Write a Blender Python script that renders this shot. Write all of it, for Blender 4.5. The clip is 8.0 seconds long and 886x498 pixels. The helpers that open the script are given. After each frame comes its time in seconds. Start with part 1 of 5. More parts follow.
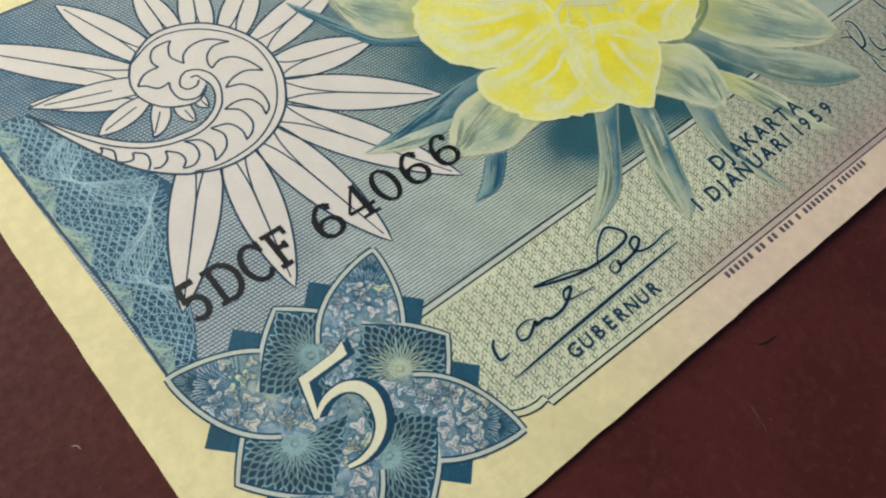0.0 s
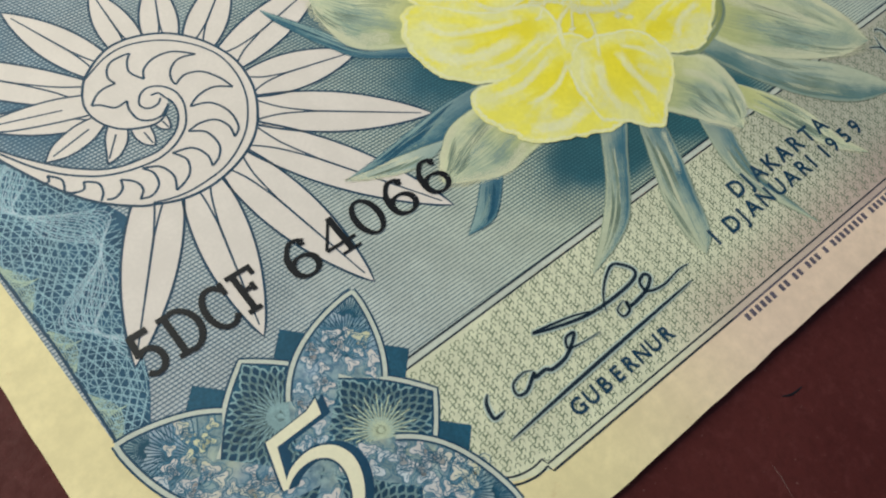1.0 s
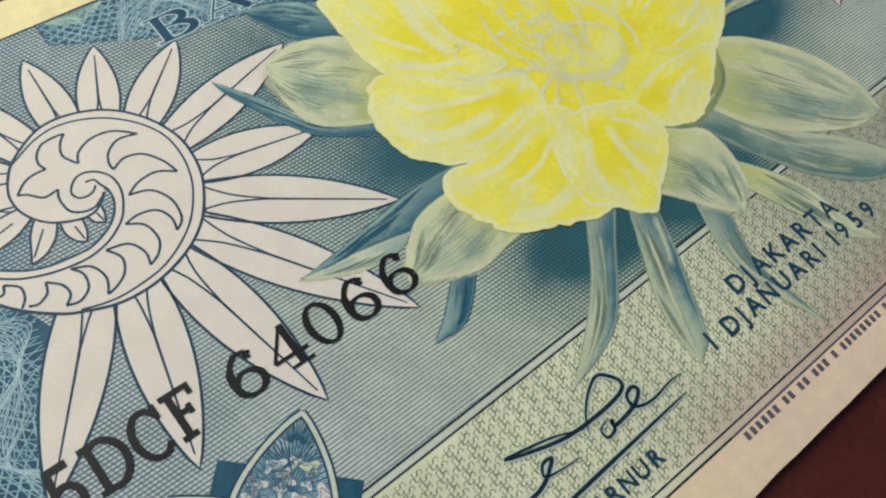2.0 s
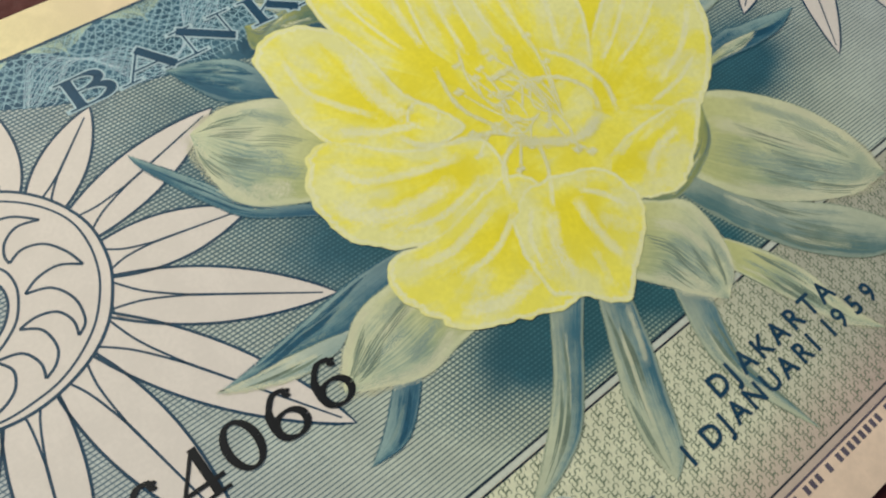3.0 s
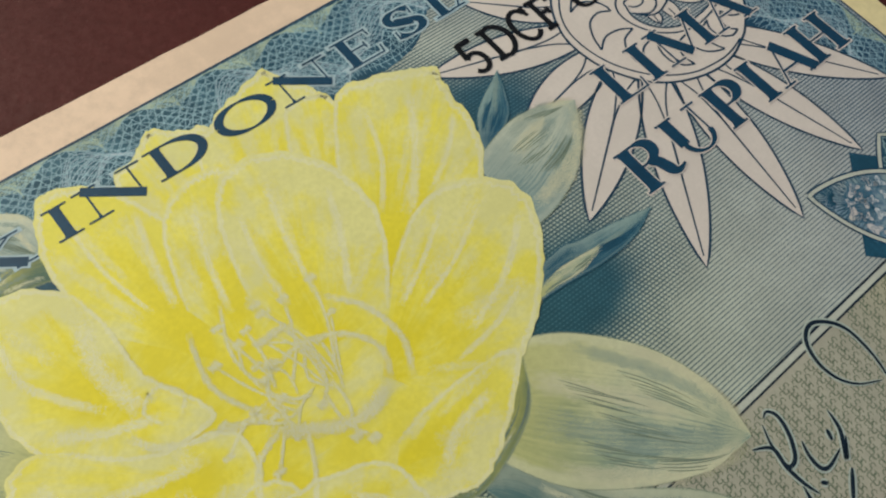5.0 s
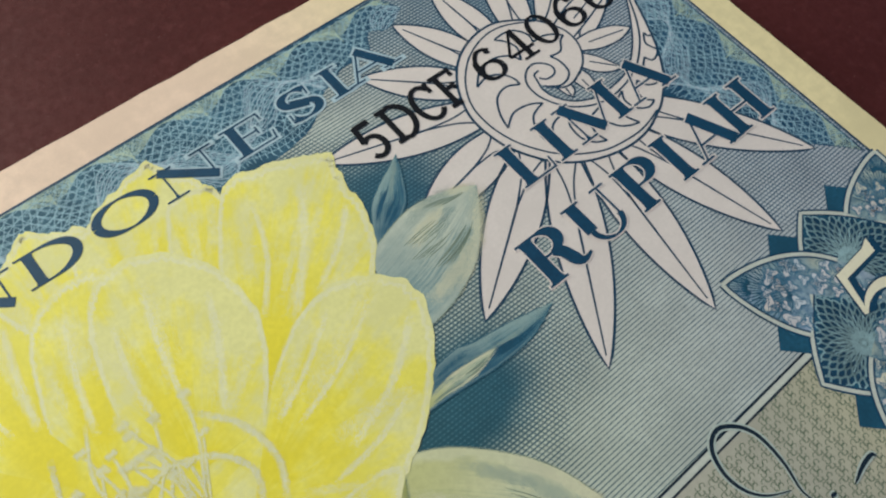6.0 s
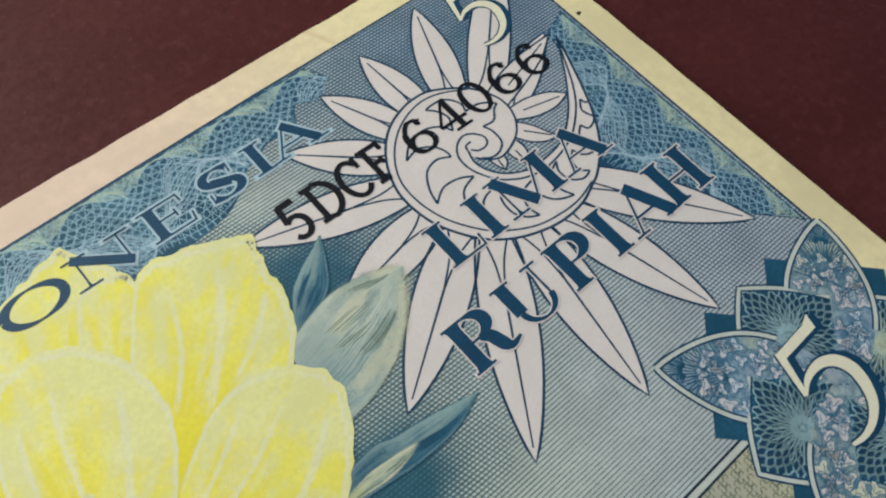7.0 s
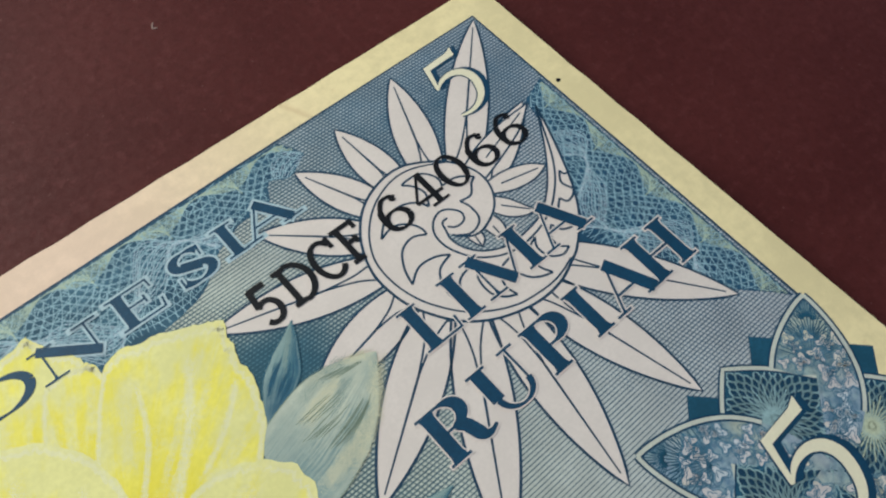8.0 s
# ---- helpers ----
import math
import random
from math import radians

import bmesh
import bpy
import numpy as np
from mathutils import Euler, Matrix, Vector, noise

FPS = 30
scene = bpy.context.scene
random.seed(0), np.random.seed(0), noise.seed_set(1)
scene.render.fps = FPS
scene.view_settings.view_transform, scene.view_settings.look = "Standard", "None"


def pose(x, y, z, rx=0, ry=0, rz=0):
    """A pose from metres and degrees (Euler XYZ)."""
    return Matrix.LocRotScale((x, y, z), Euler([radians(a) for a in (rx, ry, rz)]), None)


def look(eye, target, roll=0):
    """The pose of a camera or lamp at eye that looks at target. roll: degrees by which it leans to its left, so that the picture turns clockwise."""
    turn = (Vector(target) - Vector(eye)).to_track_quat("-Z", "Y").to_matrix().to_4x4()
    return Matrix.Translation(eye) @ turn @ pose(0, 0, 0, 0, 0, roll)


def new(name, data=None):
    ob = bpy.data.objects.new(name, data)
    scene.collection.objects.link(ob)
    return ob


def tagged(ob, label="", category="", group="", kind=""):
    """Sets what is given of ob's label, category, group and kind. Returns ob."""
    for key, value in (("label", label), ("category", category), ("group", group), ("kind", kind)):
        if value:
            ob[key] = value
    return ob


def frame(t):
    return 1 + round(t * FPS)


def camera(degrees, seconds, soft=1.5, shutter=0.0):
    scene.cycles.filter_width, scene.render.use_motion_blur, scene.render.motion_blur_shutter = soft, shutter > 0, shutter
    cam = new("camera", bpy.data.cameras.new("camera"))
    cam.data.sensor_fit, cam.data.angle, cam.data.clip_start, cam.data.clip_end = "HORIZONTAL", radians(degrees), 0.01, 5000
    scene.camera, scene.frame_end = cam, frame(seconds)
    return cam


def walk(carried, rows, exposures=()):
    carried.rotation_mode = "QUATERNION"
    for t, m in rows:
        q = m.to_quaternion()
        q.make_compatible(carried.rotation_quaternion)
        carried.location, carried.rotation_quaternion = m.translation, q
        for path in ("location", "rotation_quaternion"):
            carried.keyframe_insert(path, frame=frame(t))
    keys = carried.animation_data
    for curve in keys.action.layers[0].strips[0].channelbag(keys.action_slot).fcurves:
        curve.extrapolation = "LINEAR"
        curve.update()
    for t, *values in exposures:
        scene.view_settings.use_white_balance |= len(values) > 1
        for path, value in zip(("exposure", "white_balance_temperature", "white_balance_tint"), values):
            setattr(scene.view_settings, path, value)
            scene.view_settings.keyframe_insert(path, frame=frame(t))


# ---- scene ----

# The banknote lies a little proud of the table at its right end; its own plane is z = 0 of the note.
NOTE = pose(0, 0, 0.0002, 0, -0.48, 0)
MM = 0.001
# seconds, eye in mm on the note, way, lean in degrees
ROUTE = [
    (0.0, (-2.05, -1.21, 62.20), (0.4150, 0.2892, -0.8626), 17.74),
    (0.5, (0.03, -0.02, 59.16), (0.4165, 0.2985, -0.8587), 17.03),
    (1.0, (3.79, 3.22, 57.57), (0.4085, 0.2809, -0.8685), 18.18),
    (1.5, (7.86, 6.13, 56.44), (0.4120, 0.2816, -0.8666), 18.57),
    (1.7, (9.72, 7.23, 56.17), (0.4107, 0.2837, -0.8665), 18.38),
    (2.8, (20.23, 13.21, 53.24), (0.3976, 0.2844, -0.8724), 17.78),
    (3.0, (22.47, 14.12, 53.02), (0.3967, 0.2771, -0.8751), 18.13),
    (3.5, (29.93, 17.01, 53.18), (0.3827, 0.2673, -0.8844), 17.68),
    (4.0, (36.24, 19.25, 52.85), (0.3946, 0.2705, -0.8781), 17.71),
    (4.5, (43.69, 19.55, 52.84), (0.3865, 0.2947, -0.8739), 14.69),
    (4.7, (47.07, 19.87, 53.13), (0.3744, 0.2977, -0.8782), 13.41),
    (5.8, (61.60, 20.71, 55.03), (0.3469, 0.3082, -0.8858), 8.95),
    (6.0, (63.58, 20.98, 55.16), (0.3470, 0.3061, -0.8865), 9.15),
    (6.5, (67.48, 21.17, 55.20), (0.3573, 0.3122, -0.8802), 9.02),
    (7.0, (71.19, 21.75, 56.03), (0.3573, 0.3146, -0.8794), 8.32),
    (7.5, (74.18, 22.82, 56.78), (0.3581, 0.3192, -0.8774), 7.59),
    (8.0, (76.27, 23.82, 57.26), (0.3607, 0.3346, -0.8706), 6.27),
]
cam = camera(54.8, 8.0, soft=2.15)
walk(cam, [(t, NOTE @ look(Vector(e) * MM, Vector(e) * MM + Vector(w), r)) for t, e, w, r in ROUTE],
     exposures=[(0.0, -0.29, 6350, 8), (1.5, -0.31, 6400, 8), (2.8, -0.33, 6550, 9), (3.5, -0.55, 6900, 9), (4.5, -0.58, 6900, 11), (5.6, -0.43, 6450, 11),
                (6.5, -0.31, 6150, 12), (8.0, -0.24, 6200, 11)])

# ---- light: soft sky daylight and an added area lamp ----
world = bpy.data.worlds.new("daylight")
scene.world = world
world.use_nodes = True
wn = world.node_tree
sky = wn.nodes.new("ShaderNodeTexSky")
sky.sky_type, sky.sun_disc = "NISHITA", False
sky.sun_elevation, sky.sun_rotation = radians(42), radians(-75)
wn.links.new(sky.outputs[0], wn.nodes["Background"].inputs[0])
wn.nodes["Background"].inputs[1].default_value = 0.09
# area lamp added past the note's top left, source unseen; the one strong light
key_light = new("key_light", bpy.data.lights.new("key_light", "AREA"))
key_light.data.energy, key_light.data.color = 1.55, (1.0, 0.98, 0.83)
key_light.data.shape, key_light.data.size, key_light.data.size_y = "RECTANGLE", 0.24, 0.24
key_light.matrix_world = look((-0.05, 0.25, 0.18), (0.04, 0.04, 0))


# ---- materials ----
class Nodes:
    """Short hand for building a node tree."""

    def __init__(self, name):
        self.mat = bpy.data.materials.new(name)
        self.mat.use_nodes = True
        self.t = self.mat.node_tree
        self.bsdf = self.t.nodes["Principled BSDF"]

    def put(self, kind, *ins, **props):
        n = self.t.nodes.new("ShaderNode" + kind)
        for k, v in props.items():
            setattr(n, k, v)
        for i, v in enumerate(ins):
            if v is None:
                continue
            if isinstance(v, bpy.types.NodeSocket):
                self.t.links.new(v, n.inputs[i])
            else:
                n.inputs[i].default_value = v
        return n.outputs[0]

    def m(self, op, a, b=None, c=None):
        return self.put("Math", a, b, c, operation=op)

    def mix(self, f, a, b):
        n = self.t.nodes.new("ShaderNodeMix")
        n.data_type = "RGBA"
        for i, v in ((0, f), (6, a), (7, b)):
            if isinstance(v, bpy.types.NodeSocket):
                self.t.links.new(v, n.inputs[i])
            else:
                n.inputs[i].default_value = (*v, 1) if i else v
        return n.outputs[2]

    def step(self, v, lo, hi, a=0.0, b=1.0):
        n = self.t.nodes.new("ShaderNodeMapRange")
        n.interpolation_type = "SMOOTHSTEP"
        self.t.links.new(v, n.inputs[0])
        for i, x in zip((1, 2, 3, 4), (lo, hi, a, b)):
            n.inputs[i].default_value = x
        return n.outputs[0]

    def noise(self, vec, scale, detail=3.0, rough=0.55):
        n = self.t.nodes.new("ShaderNodeTexNoise")
        self.t.links.new(vec, n.inputs["Vector"])
        n.inputs["Scale"].default_value = scale
        n.inputs["Detail"].default_value = detail
        n.inputs["Roughness"].default_value = rough
        return n.outputs["Fac"]

    def coords(self, uv=False, scale=1000.0):
        """Place on the object in mm, or its UV."""
        n = self.t.nodes.new("ShaderNodeTexCoord")
        if uv:
            return n.outputs["UV"]
        return self.put("VectorMath", n.outputs["Object"], (scale, scale, scale), operation="MULTIPLY")

    def xyz(self, vec):
        n = self.t.nodes.new("ShaderNodeSeparateXYZ")
        self.t.links.new(vec, n.inputs[0])
        return n.outputs

    def stretch(self, vec, s):
        return self.put("VectorMath", vec, s, operation="MULTIPLY")

    def done(self, color, rough=0.6, bump=None, strength=0.2, dist=0.00002, spec=0.3):
        if isinstance(color, bpy.types.NodeSocket):
            self.t.links.new(color, self.bsdf.inputs["Base Color"])
        else:
            self.bsdf.inputs["Base Color"].default_value = (*color, 1)
        if isinstance(rough, bpy.types.NodeSocket):
            self.t.links.new(rough, self.bsdf.inputs["Roughness"])
        else:
            self.bsdf.inputs["Roughness"].default_value = rough
        self.bsdf.inputs["Specular IOR Level"].default_value = spec
        if bump is not None:
            b = self.t.nodes.new("ShaderNodeBump")
            b.inputs["Strength"].default_value = strength
            b.inputs["Distance"].default_value = dist
            self.t.links.new(bump, b.inputs["Height"])
            self.t.links.new(b.outputs[0], self.bsdf.inputs["Normal"])
        return self.mat


def mottled(n, p, color, amount=0.12, scale=1.6):
    """Paper fibre and uneven inking over a colour."""
    f = n.m("MULTIPLY", n.noise(p, scale, 4.0, 0.65), n.noise(p, scale * 0.11, 2.0))
    f = n.step(f, 0.12, 0.42)
    dark = n.put("VectorMath", color, (1 - amount,) * 3, operation="MULTIPLY") if isinstance(color, bpy.types.NodeSocket) \
        else tuple(c * (1 - amount) for c in color)
    return n.mix(f, dark, color)


def ink(name, color, amount=0.25, rough=0.55):
    n = Nodes(name)
    p = n.coords()
    return n.done(mottled(n, p, color, amount, 3.2), rough, n.noise(p, 9.0, 2.0), 0.25)


def mat_paper():
    n = Nodes("aged_paper")
    p = n.coords()
    x, y, _ = n.xyz(p)
    pink = n.m("MULTIPLY", n.step(x, 26, 50), n.step(x, 108, 76))
    c = n.mix(pink, (0.84, 0.71, 0.38), (0.83, 0.62, 0.45))
    c = mottled(n, p, c, 0.16, 0.8)
    spots = n.step(n.noise(p, 0.5, 5.0, 0.7), 0.62, 0.74)
    c = n.mix(n.m("MULTIPLY", spots, 0.35), c, (0.55, 0.36, 0.18))
    fold = n.m("ADD", n.m("SUBTRACT", x, 99.2), n.m("MULTIPLY", n.m("SUBTRACT", y, 64.0), 0.45))
    fold = n.m("MULTIPLY", n.m("EXPONENT", n.m("MULTIPLY", n.m("MULTIPLY", fold, fold), -9.0)), n.step(y, 61.5, 63.0))
    c = n.mix(n.m("MULTIPLY", fold, 0.35), c, (0.50, 0.34, 0.18))
    relief = n.m("ADD", n.m("SUBTRACT", n.noise(p, 5.0, 4.0), n.m("MULTIPLY", fold, 2.0)), n.m("MULTIPLY", n.noise(p, 0.25, 2.0), 4.0))
    return n.done(c, 0.72, relief, 0.35, 0.00004)


def line_set(n, v, gap, width):
    """1 on fine lines across v, gap mm apart; width is a share of the gap, a value or a socket."""
    tri = n.m("ABSOLUTE", n.m("SUBTRACT", n.m("FRACT", n.m("DIVIDE", v, gap)), 0.5))
    d = n.m("SUBTRACT", tri, n.m("MULTIPLY", width, 0.5) if isinstance(width, bpy.types.NodeSocket) else width * 0.5)
    return n.step(d, 0.06, -0.06)


def gauss(n, x, y, cx, cy, rx, ry):
    dx = n.m("DIVIDE", n.m("SUBTRACT", x, cx), rx)
    dy = n.m("DIVIDE", n.m("SUBTRACT", y, cy), ry)
    q = n.m("ADD", n.m("MULTIPLY", dx, dx), n.m("MULTIPLY", dy, dy))
    return n.m("EXPONENT", n.m("MULTIPLY", q, -1.0))


def mat_ground():
    """Engraved ground: level lines, crossed where the tone deepens, on a tint that runs from blue to green."""
    n = Nodes("engraved_ground")
    p = n.coords()
    x, y, _ = n.xyz(p)
    tone = n.step(y, 20, 62, 0.26, 0.58)
    for cx, cy, rx, ry, a in ((43, 34, 9, 5, 0.55), (78, 30, 8, 4.5, 0.8), (49, 21.5, 8, 4.2, 1.0), (62, 18.5, 6, 4.5, 0.85), (84, 45, 7, 8, 0.5),
                              (38, 45, 6, 8, 0.35), (8, 55, 9, 12, 0.25), (13, 47, 5, 5, 0.25), (108, 56, 14, 8, 0.22), (62, 38, 17, 17, 0.3), (112, 29, 9, 6, 0.2), (11, 27, 9, 7, 0.2)):
        tone = n.m("ADD", tone, n.m("MULTIPLY", gauss(n, x, y, cx, cy, rx, ry), a))
    for cx, cy, rx, ry, a in ((92, 24, 12, 7, -0.16), (36, 19, 9, 5, -0.12), (84, 55, 5, 5, -0.2), (88, 53, 6, 3.5, -0.3)):
        tone = n.m("ADD", tone, n.m("MULTIPLY", gauss(n, x, y, cx, cy, rx, ry), a))
    tone = n.m("ADD", tone, n.m("MULTIPLY", n.m("SUBTRACT", n.noise(p, 0.35, 2.0), 0.5), 0.25))
    tone = n.m("MINIMUM", n.m("MAXIMUM", tone, 0.1), 1.0)
    a = line_set(n, y, 0.29, n.m("ADD", n.m("MULTIPLY", tone, 0.48), 0.15))
    slant = n.m("ADD", n.m("MULTIPLY", x, 0.94), n.m("MULTIPLY", y, 0.34))
    b = line_set(n, slant, 0.33, n.m("MAXIMUM", n.m("SUBTRACT", n.m("MULTIPLY", tone, 0.8), 0.10), 0.0))
    b = n.m("MULTIPLY", b, n.step(tone, 0.24, 0.38, 0.0, 0.8))
    lines = n.m("MAXIMUM", a, b)
    mid = gauss(n, x, y, 60, 26, 34, 60)
    tint = n.mix(mid, (0.49, 0.515, 0.525), (0.56, 0.61, 0.42))
    deep = n.mix(mid, (0.016, 0.075, 0.14), (0.016, 0.085, 0.10))
    wash = n.mix(n.step(tone, 0.5, 1.05, 0.0, 0.8), tint, n.mix(mid, (0.10, 0.25, 0.34), (0.05, 0.19, 0.22)))
    wash = n.mix(n.step(tone, 0.72, 1.0, 0.0, 0.75), wash, n.mix(mid, (0.03, 0.12, 0.19), (0.025, 0.13, 0.16)))
    c = n.mix(n.m("MULTIPLY", lines, 0.9), wash, deep)
    return n.done(mottled(n, p, c, 0.2, 2.2), 0.6, n.m("ADD", lines, n.noise(p, 5.0, 3.0)), 0.3)


def mat_guilloche():
    n = Nodes("guilloche_ground")
    p = n.coords()
    x, y, _ = n.xyz(p)
    mid = gauss(n, x, y, 60, 50, 26, 90)
    f = n.noise(p, 0.33, 3.0)
    c = n.mix(n.step(f, 0.35, 0.68), n.mix(mid, (0.010, 0.060, 0.120), (0.020, 0.085, 0.125)), n.mix(mid, (0.022, 0.098, 0.17), (0.06, 0.16, 0.21)))
    c = n.mix(n.step(n.noise(p, 0.45, 2.0), 0.6, 0.75, 0, 0.3), c, (0.17, 0.29, 0.31))
    return n.done(mottled(n, p, c, 0.25, 2.5), 0.58, n.noise(p, 6.0, 3.0), 0.25)


def mat_panel():
    n = Nodes("panel_tint")
    p = n.coords()
    x, y, _ = n.xyz(p)
    c = n.mix(n.step(x, 50, 74), (0.70, 0.69, 0.48), (0.45, 0.43, 0.33))
    c = n.mix(n.step(x, 92, 104), c, (0.52, 0.48, 0.30))
    pinkish = n.m("MULTIPLY", n.step(y, 9.5, 4.0), n.m("MULTIPLY", n.step(x, 36, 50), n.step(x, 95, 75)))
    c = n.mix(n.m("MULTIPLY", pinkish, 0.6), c, (0.55, 0.34, 0.30))
    return n.done(mottled(n, p, c, 0.15, 1.5), 0.68, n.noise(p, 5.0, 3.0), 0.3)


def mat_petal(name, pale, full, deep, lip):
    """Flower or leaf: fine streaks that run along the blade, a paler rim, uneven inking."""
    n = Nodes(name)
    p, uv = n.coords(), n.coords(uv=True)
    u, v, _ = n.xyz(uv)
    own = n.t.nodes.new("ShaderNodeObjectInfo").outputs["Random"]
    streak = n.noise(n.stretch(uv, (1.3, 9.0, 1.0)), 1.0, 4.0, 0.7)
    fine = n.noise(n.stretch(uv, (3.0, 48.0, 1.0)), 1.0, 2.0, 0.6)
    broad = n.noise(p, 0.22, 3.0, 0.6)
    f = n.m("ADD", n.m("ADD", n.m("MULTIPLY", streak, 0.30), n.m("MULTIPLY", fine, 0.08)), n.m("MULTIPLY", broad, 0.70))
    f = n.m("ADD", f, n.m("MULTIPLY", n.m("SUBTRACT", own, 0.5), 0.10))
    f = n.m("ADD", f, n.step(u, 0.15, 0.85, -0.11, 0.06))
    x, y, _ = n.xyz(p)
    f = n.m("ADD", f, n.m("MULTIPLY", gauss(n, x, y, 77, 48, 12, 11), 0.08))
    c = n.mix(n.step(f, 0.53, 0.70), full, pale)
    c = n.mix(n.m("MULTIPLY", n.step(f, 0.60, 0.44), n.step(u, 0.85, 0.1)), c, deep)
    ragged = n.m("ADD", n.m("ABSOLUTE", v), n.m("MULTIPLY", n.m("SUBTRACT", n.noise(p, 0.6, 3.0), 0.5), 0.16))
    rim = n.m("MAXIMUM", n.step(ragged, 0.85, 0.94), n.step(n.m("ADD", u, n.m("MULTIPLY", n.noise(p, 0.9, 2.0), 0.03)), 0.955, 0.985))
    rim = n.m("MULTIPLY", rim, n.step(u, 0.3, 0.55))
    c = n.mix(n.m("MULTIPLY", rim, 0.5), c, lip)
    return n.done(mottled(n, p, c, 0.10, 2.4), 0.62, n.m("ADD", streak, n.noise(p, 5.0, 3.0)), 0.2)


def mat_leaf(name, pale, full, deep, hatch=0.5, side=0.1, tip=0.0, foot=None):
    """Engraved leaf: hatched along the blade between a light and a dark side."""
    n = Nodes(name)
    p, uv = n.coords(), n.coords(uv=True)
    u, v, _ = n.xyz(uv)
    streak = n.noise(n.stretch(uv, (2.4, 26.0, 1.0)), 1.0, 4.0, 0.7)
    broad = n.noise(p, 0.26, 3.0, 0.6)
    f = n.m("ADD", n.m("ADD", n.m("MULTIPLY", streak, 0.72), n.m("MULTIPLY", broad, 0.48)), n.m("MULTIPLY", v, side))
    f = n.m("ADD", f, n.step(u, 0.5, 1.0, 0.0, tip))
    c = n.mix(n.step(f, 0.46, 0.78), full, pale)
    c = n.mix(n.m("MULTIPLY", n.step(f, 0.60, 0.44), hatch), c, deep)
    wavy = n.m("ADD", v, n.m("MULTIPLY", n.m("SUBTRACT", n.noise(p, 0.5, 2.0), 0.5), 0.16))
    cut = n.m("MULTIPLY", line_set(n, wavy, 0.10, 0.42), n.m("MULTIPLY", n.step(f, 0.70, 0.52, 0.03, 0.6), n.step(n.noise(p, 0.5, 3.0), 0.42, 0.60)))
    c = n.mix(cut, c, deep)
    c = n.mix(n.m("MULTIPLY", n.step(u, 0.55, 0.1), 0.5 if foot is None else 0.75), c, foot or deep)
    edge = n.step(n.m("ADD", n.m("ABSOLUTE", v), n.m("MULTIPLY", n.m("SUBTRACT", n.noise(p, 0.5, 2.0), 0.5), 0.3)), 0.80, 0.92)
    c = n.mix(n.m("MULTIPLY", edge, 0.7 if foot else 0.4), c, pale)
    return n.done(mottled(n, p, c, 0.12, 2.4), 0.62, n.m("ADD", streak, n.noise(p, 5.0, 3.0)), 0.3)


def mat_soft(name, color, cover=0.9, rag=0.5):
    """Ink laid in fine dots that thin out to the edges and ends of its stroke."""
    n = Nodes(name)
    p, uv = n.coords(), n.coords(uv=True)
    u, v, _ = n.xyz(uv)
    worn = n.m("MULTIPLY", n.m("SUBTRACT", n.noise(p, 1.1, 4.0, 0.65), 0.5), rag * 2)
    body = n.step(n.m("ADD", n.m("ABSOLUTE", v), worn), 0.95, 0.25)
    ends = n.m("MULTIPLY", n.step(u, 0.0, 0.2), n.step(u, 1.0, 0.8))
    grain = n.step(n.noise(p, 20.0, 0.0), 0.28, 0.72)
    dots = n.m("GREATER_THAN", n.m("MULTIPLY", n.m("MULTIPLY", body, ends), cover), grain)
    n.t.links.new(dots, n.bsdf.inputs["Alpha"])
    return n.done(mottled(n, p, color, 0.1, 2.4), 0.64, n.noise(p, 6.0, 3.0), 0.2)


def mat_bloom():
    """Unprinted blossoms whose tint shifts from bluish white over pink to cream."""
    n = Nodes("blossom_paper")
    p = n.coords()
    hue = n.noise(p, 0.16, 2.0)
    c = n.mix(n.step(hue, 0.34, 0.5), (0.54, 0.60, 0.62), (0.63, 0.58, 0.54))
    c = n.mix(n.step(hue, 0.5, 0.66), c, (0.62, 0.61, 0.38))
    return n.done(mottled(n, p, c, 0.2, 2.5), 0.7, n.noise(p, 6.0, 3.0), 0.25)


def mat_lace():
    """Lace of pale blossoms and fine blue loops with a shifting tint."""
    n = Nodes("lace_print")
    p = n.coords()
    v = n.t.nodes.new("ShaderNodeTexVoronoi")
    v.feature = "DISTANCE_TO_EDGE"
    n.t.links.new(n.put("VectorMath", p, n.stretch(n.put("TexNoise", p), (1.2, 1.2, 0)), operation="ADD"), v.inputs["Vector"])
    v.inputs["Scale"].default_value = 0.62
    w = n.t.nodes.new("ShaderNodeTexVoronoi")
    n.t.links.new(p, w.inputs["Vector"])
    w.inputs["Scale"].default_value = 0.55
    x, y, _ = n.xyz(p)
    hue = n.noise(p, 0.12, 1.0)
    light = n.mix(n.step(hue, 0.38, 0.6), (0.50, 0.56, 0.66), (0.62, 0.62, 0.42))
    blue = n.mix(n.step(n.noise(p, 1.6, 3.0), 0.35, 0.65), (0.035, 0.14, 0.22), (0.22, 0.345, 0.37))
    c = n.mix(n.step(w.outputs["Distance"], 0.62, 0.2, 0.2, 0.6), blue, light)
    c = n.mix(n.step(v.outputs["Distance"], 0.06, 0.02, 0.0, 0.12), c, (0.05, 0.18, 0.30))
    return n.done(mottled(n, p, c, 0.2, 3.0), 0.6, n.noise(p, 6.0, 3.0), 0.25)


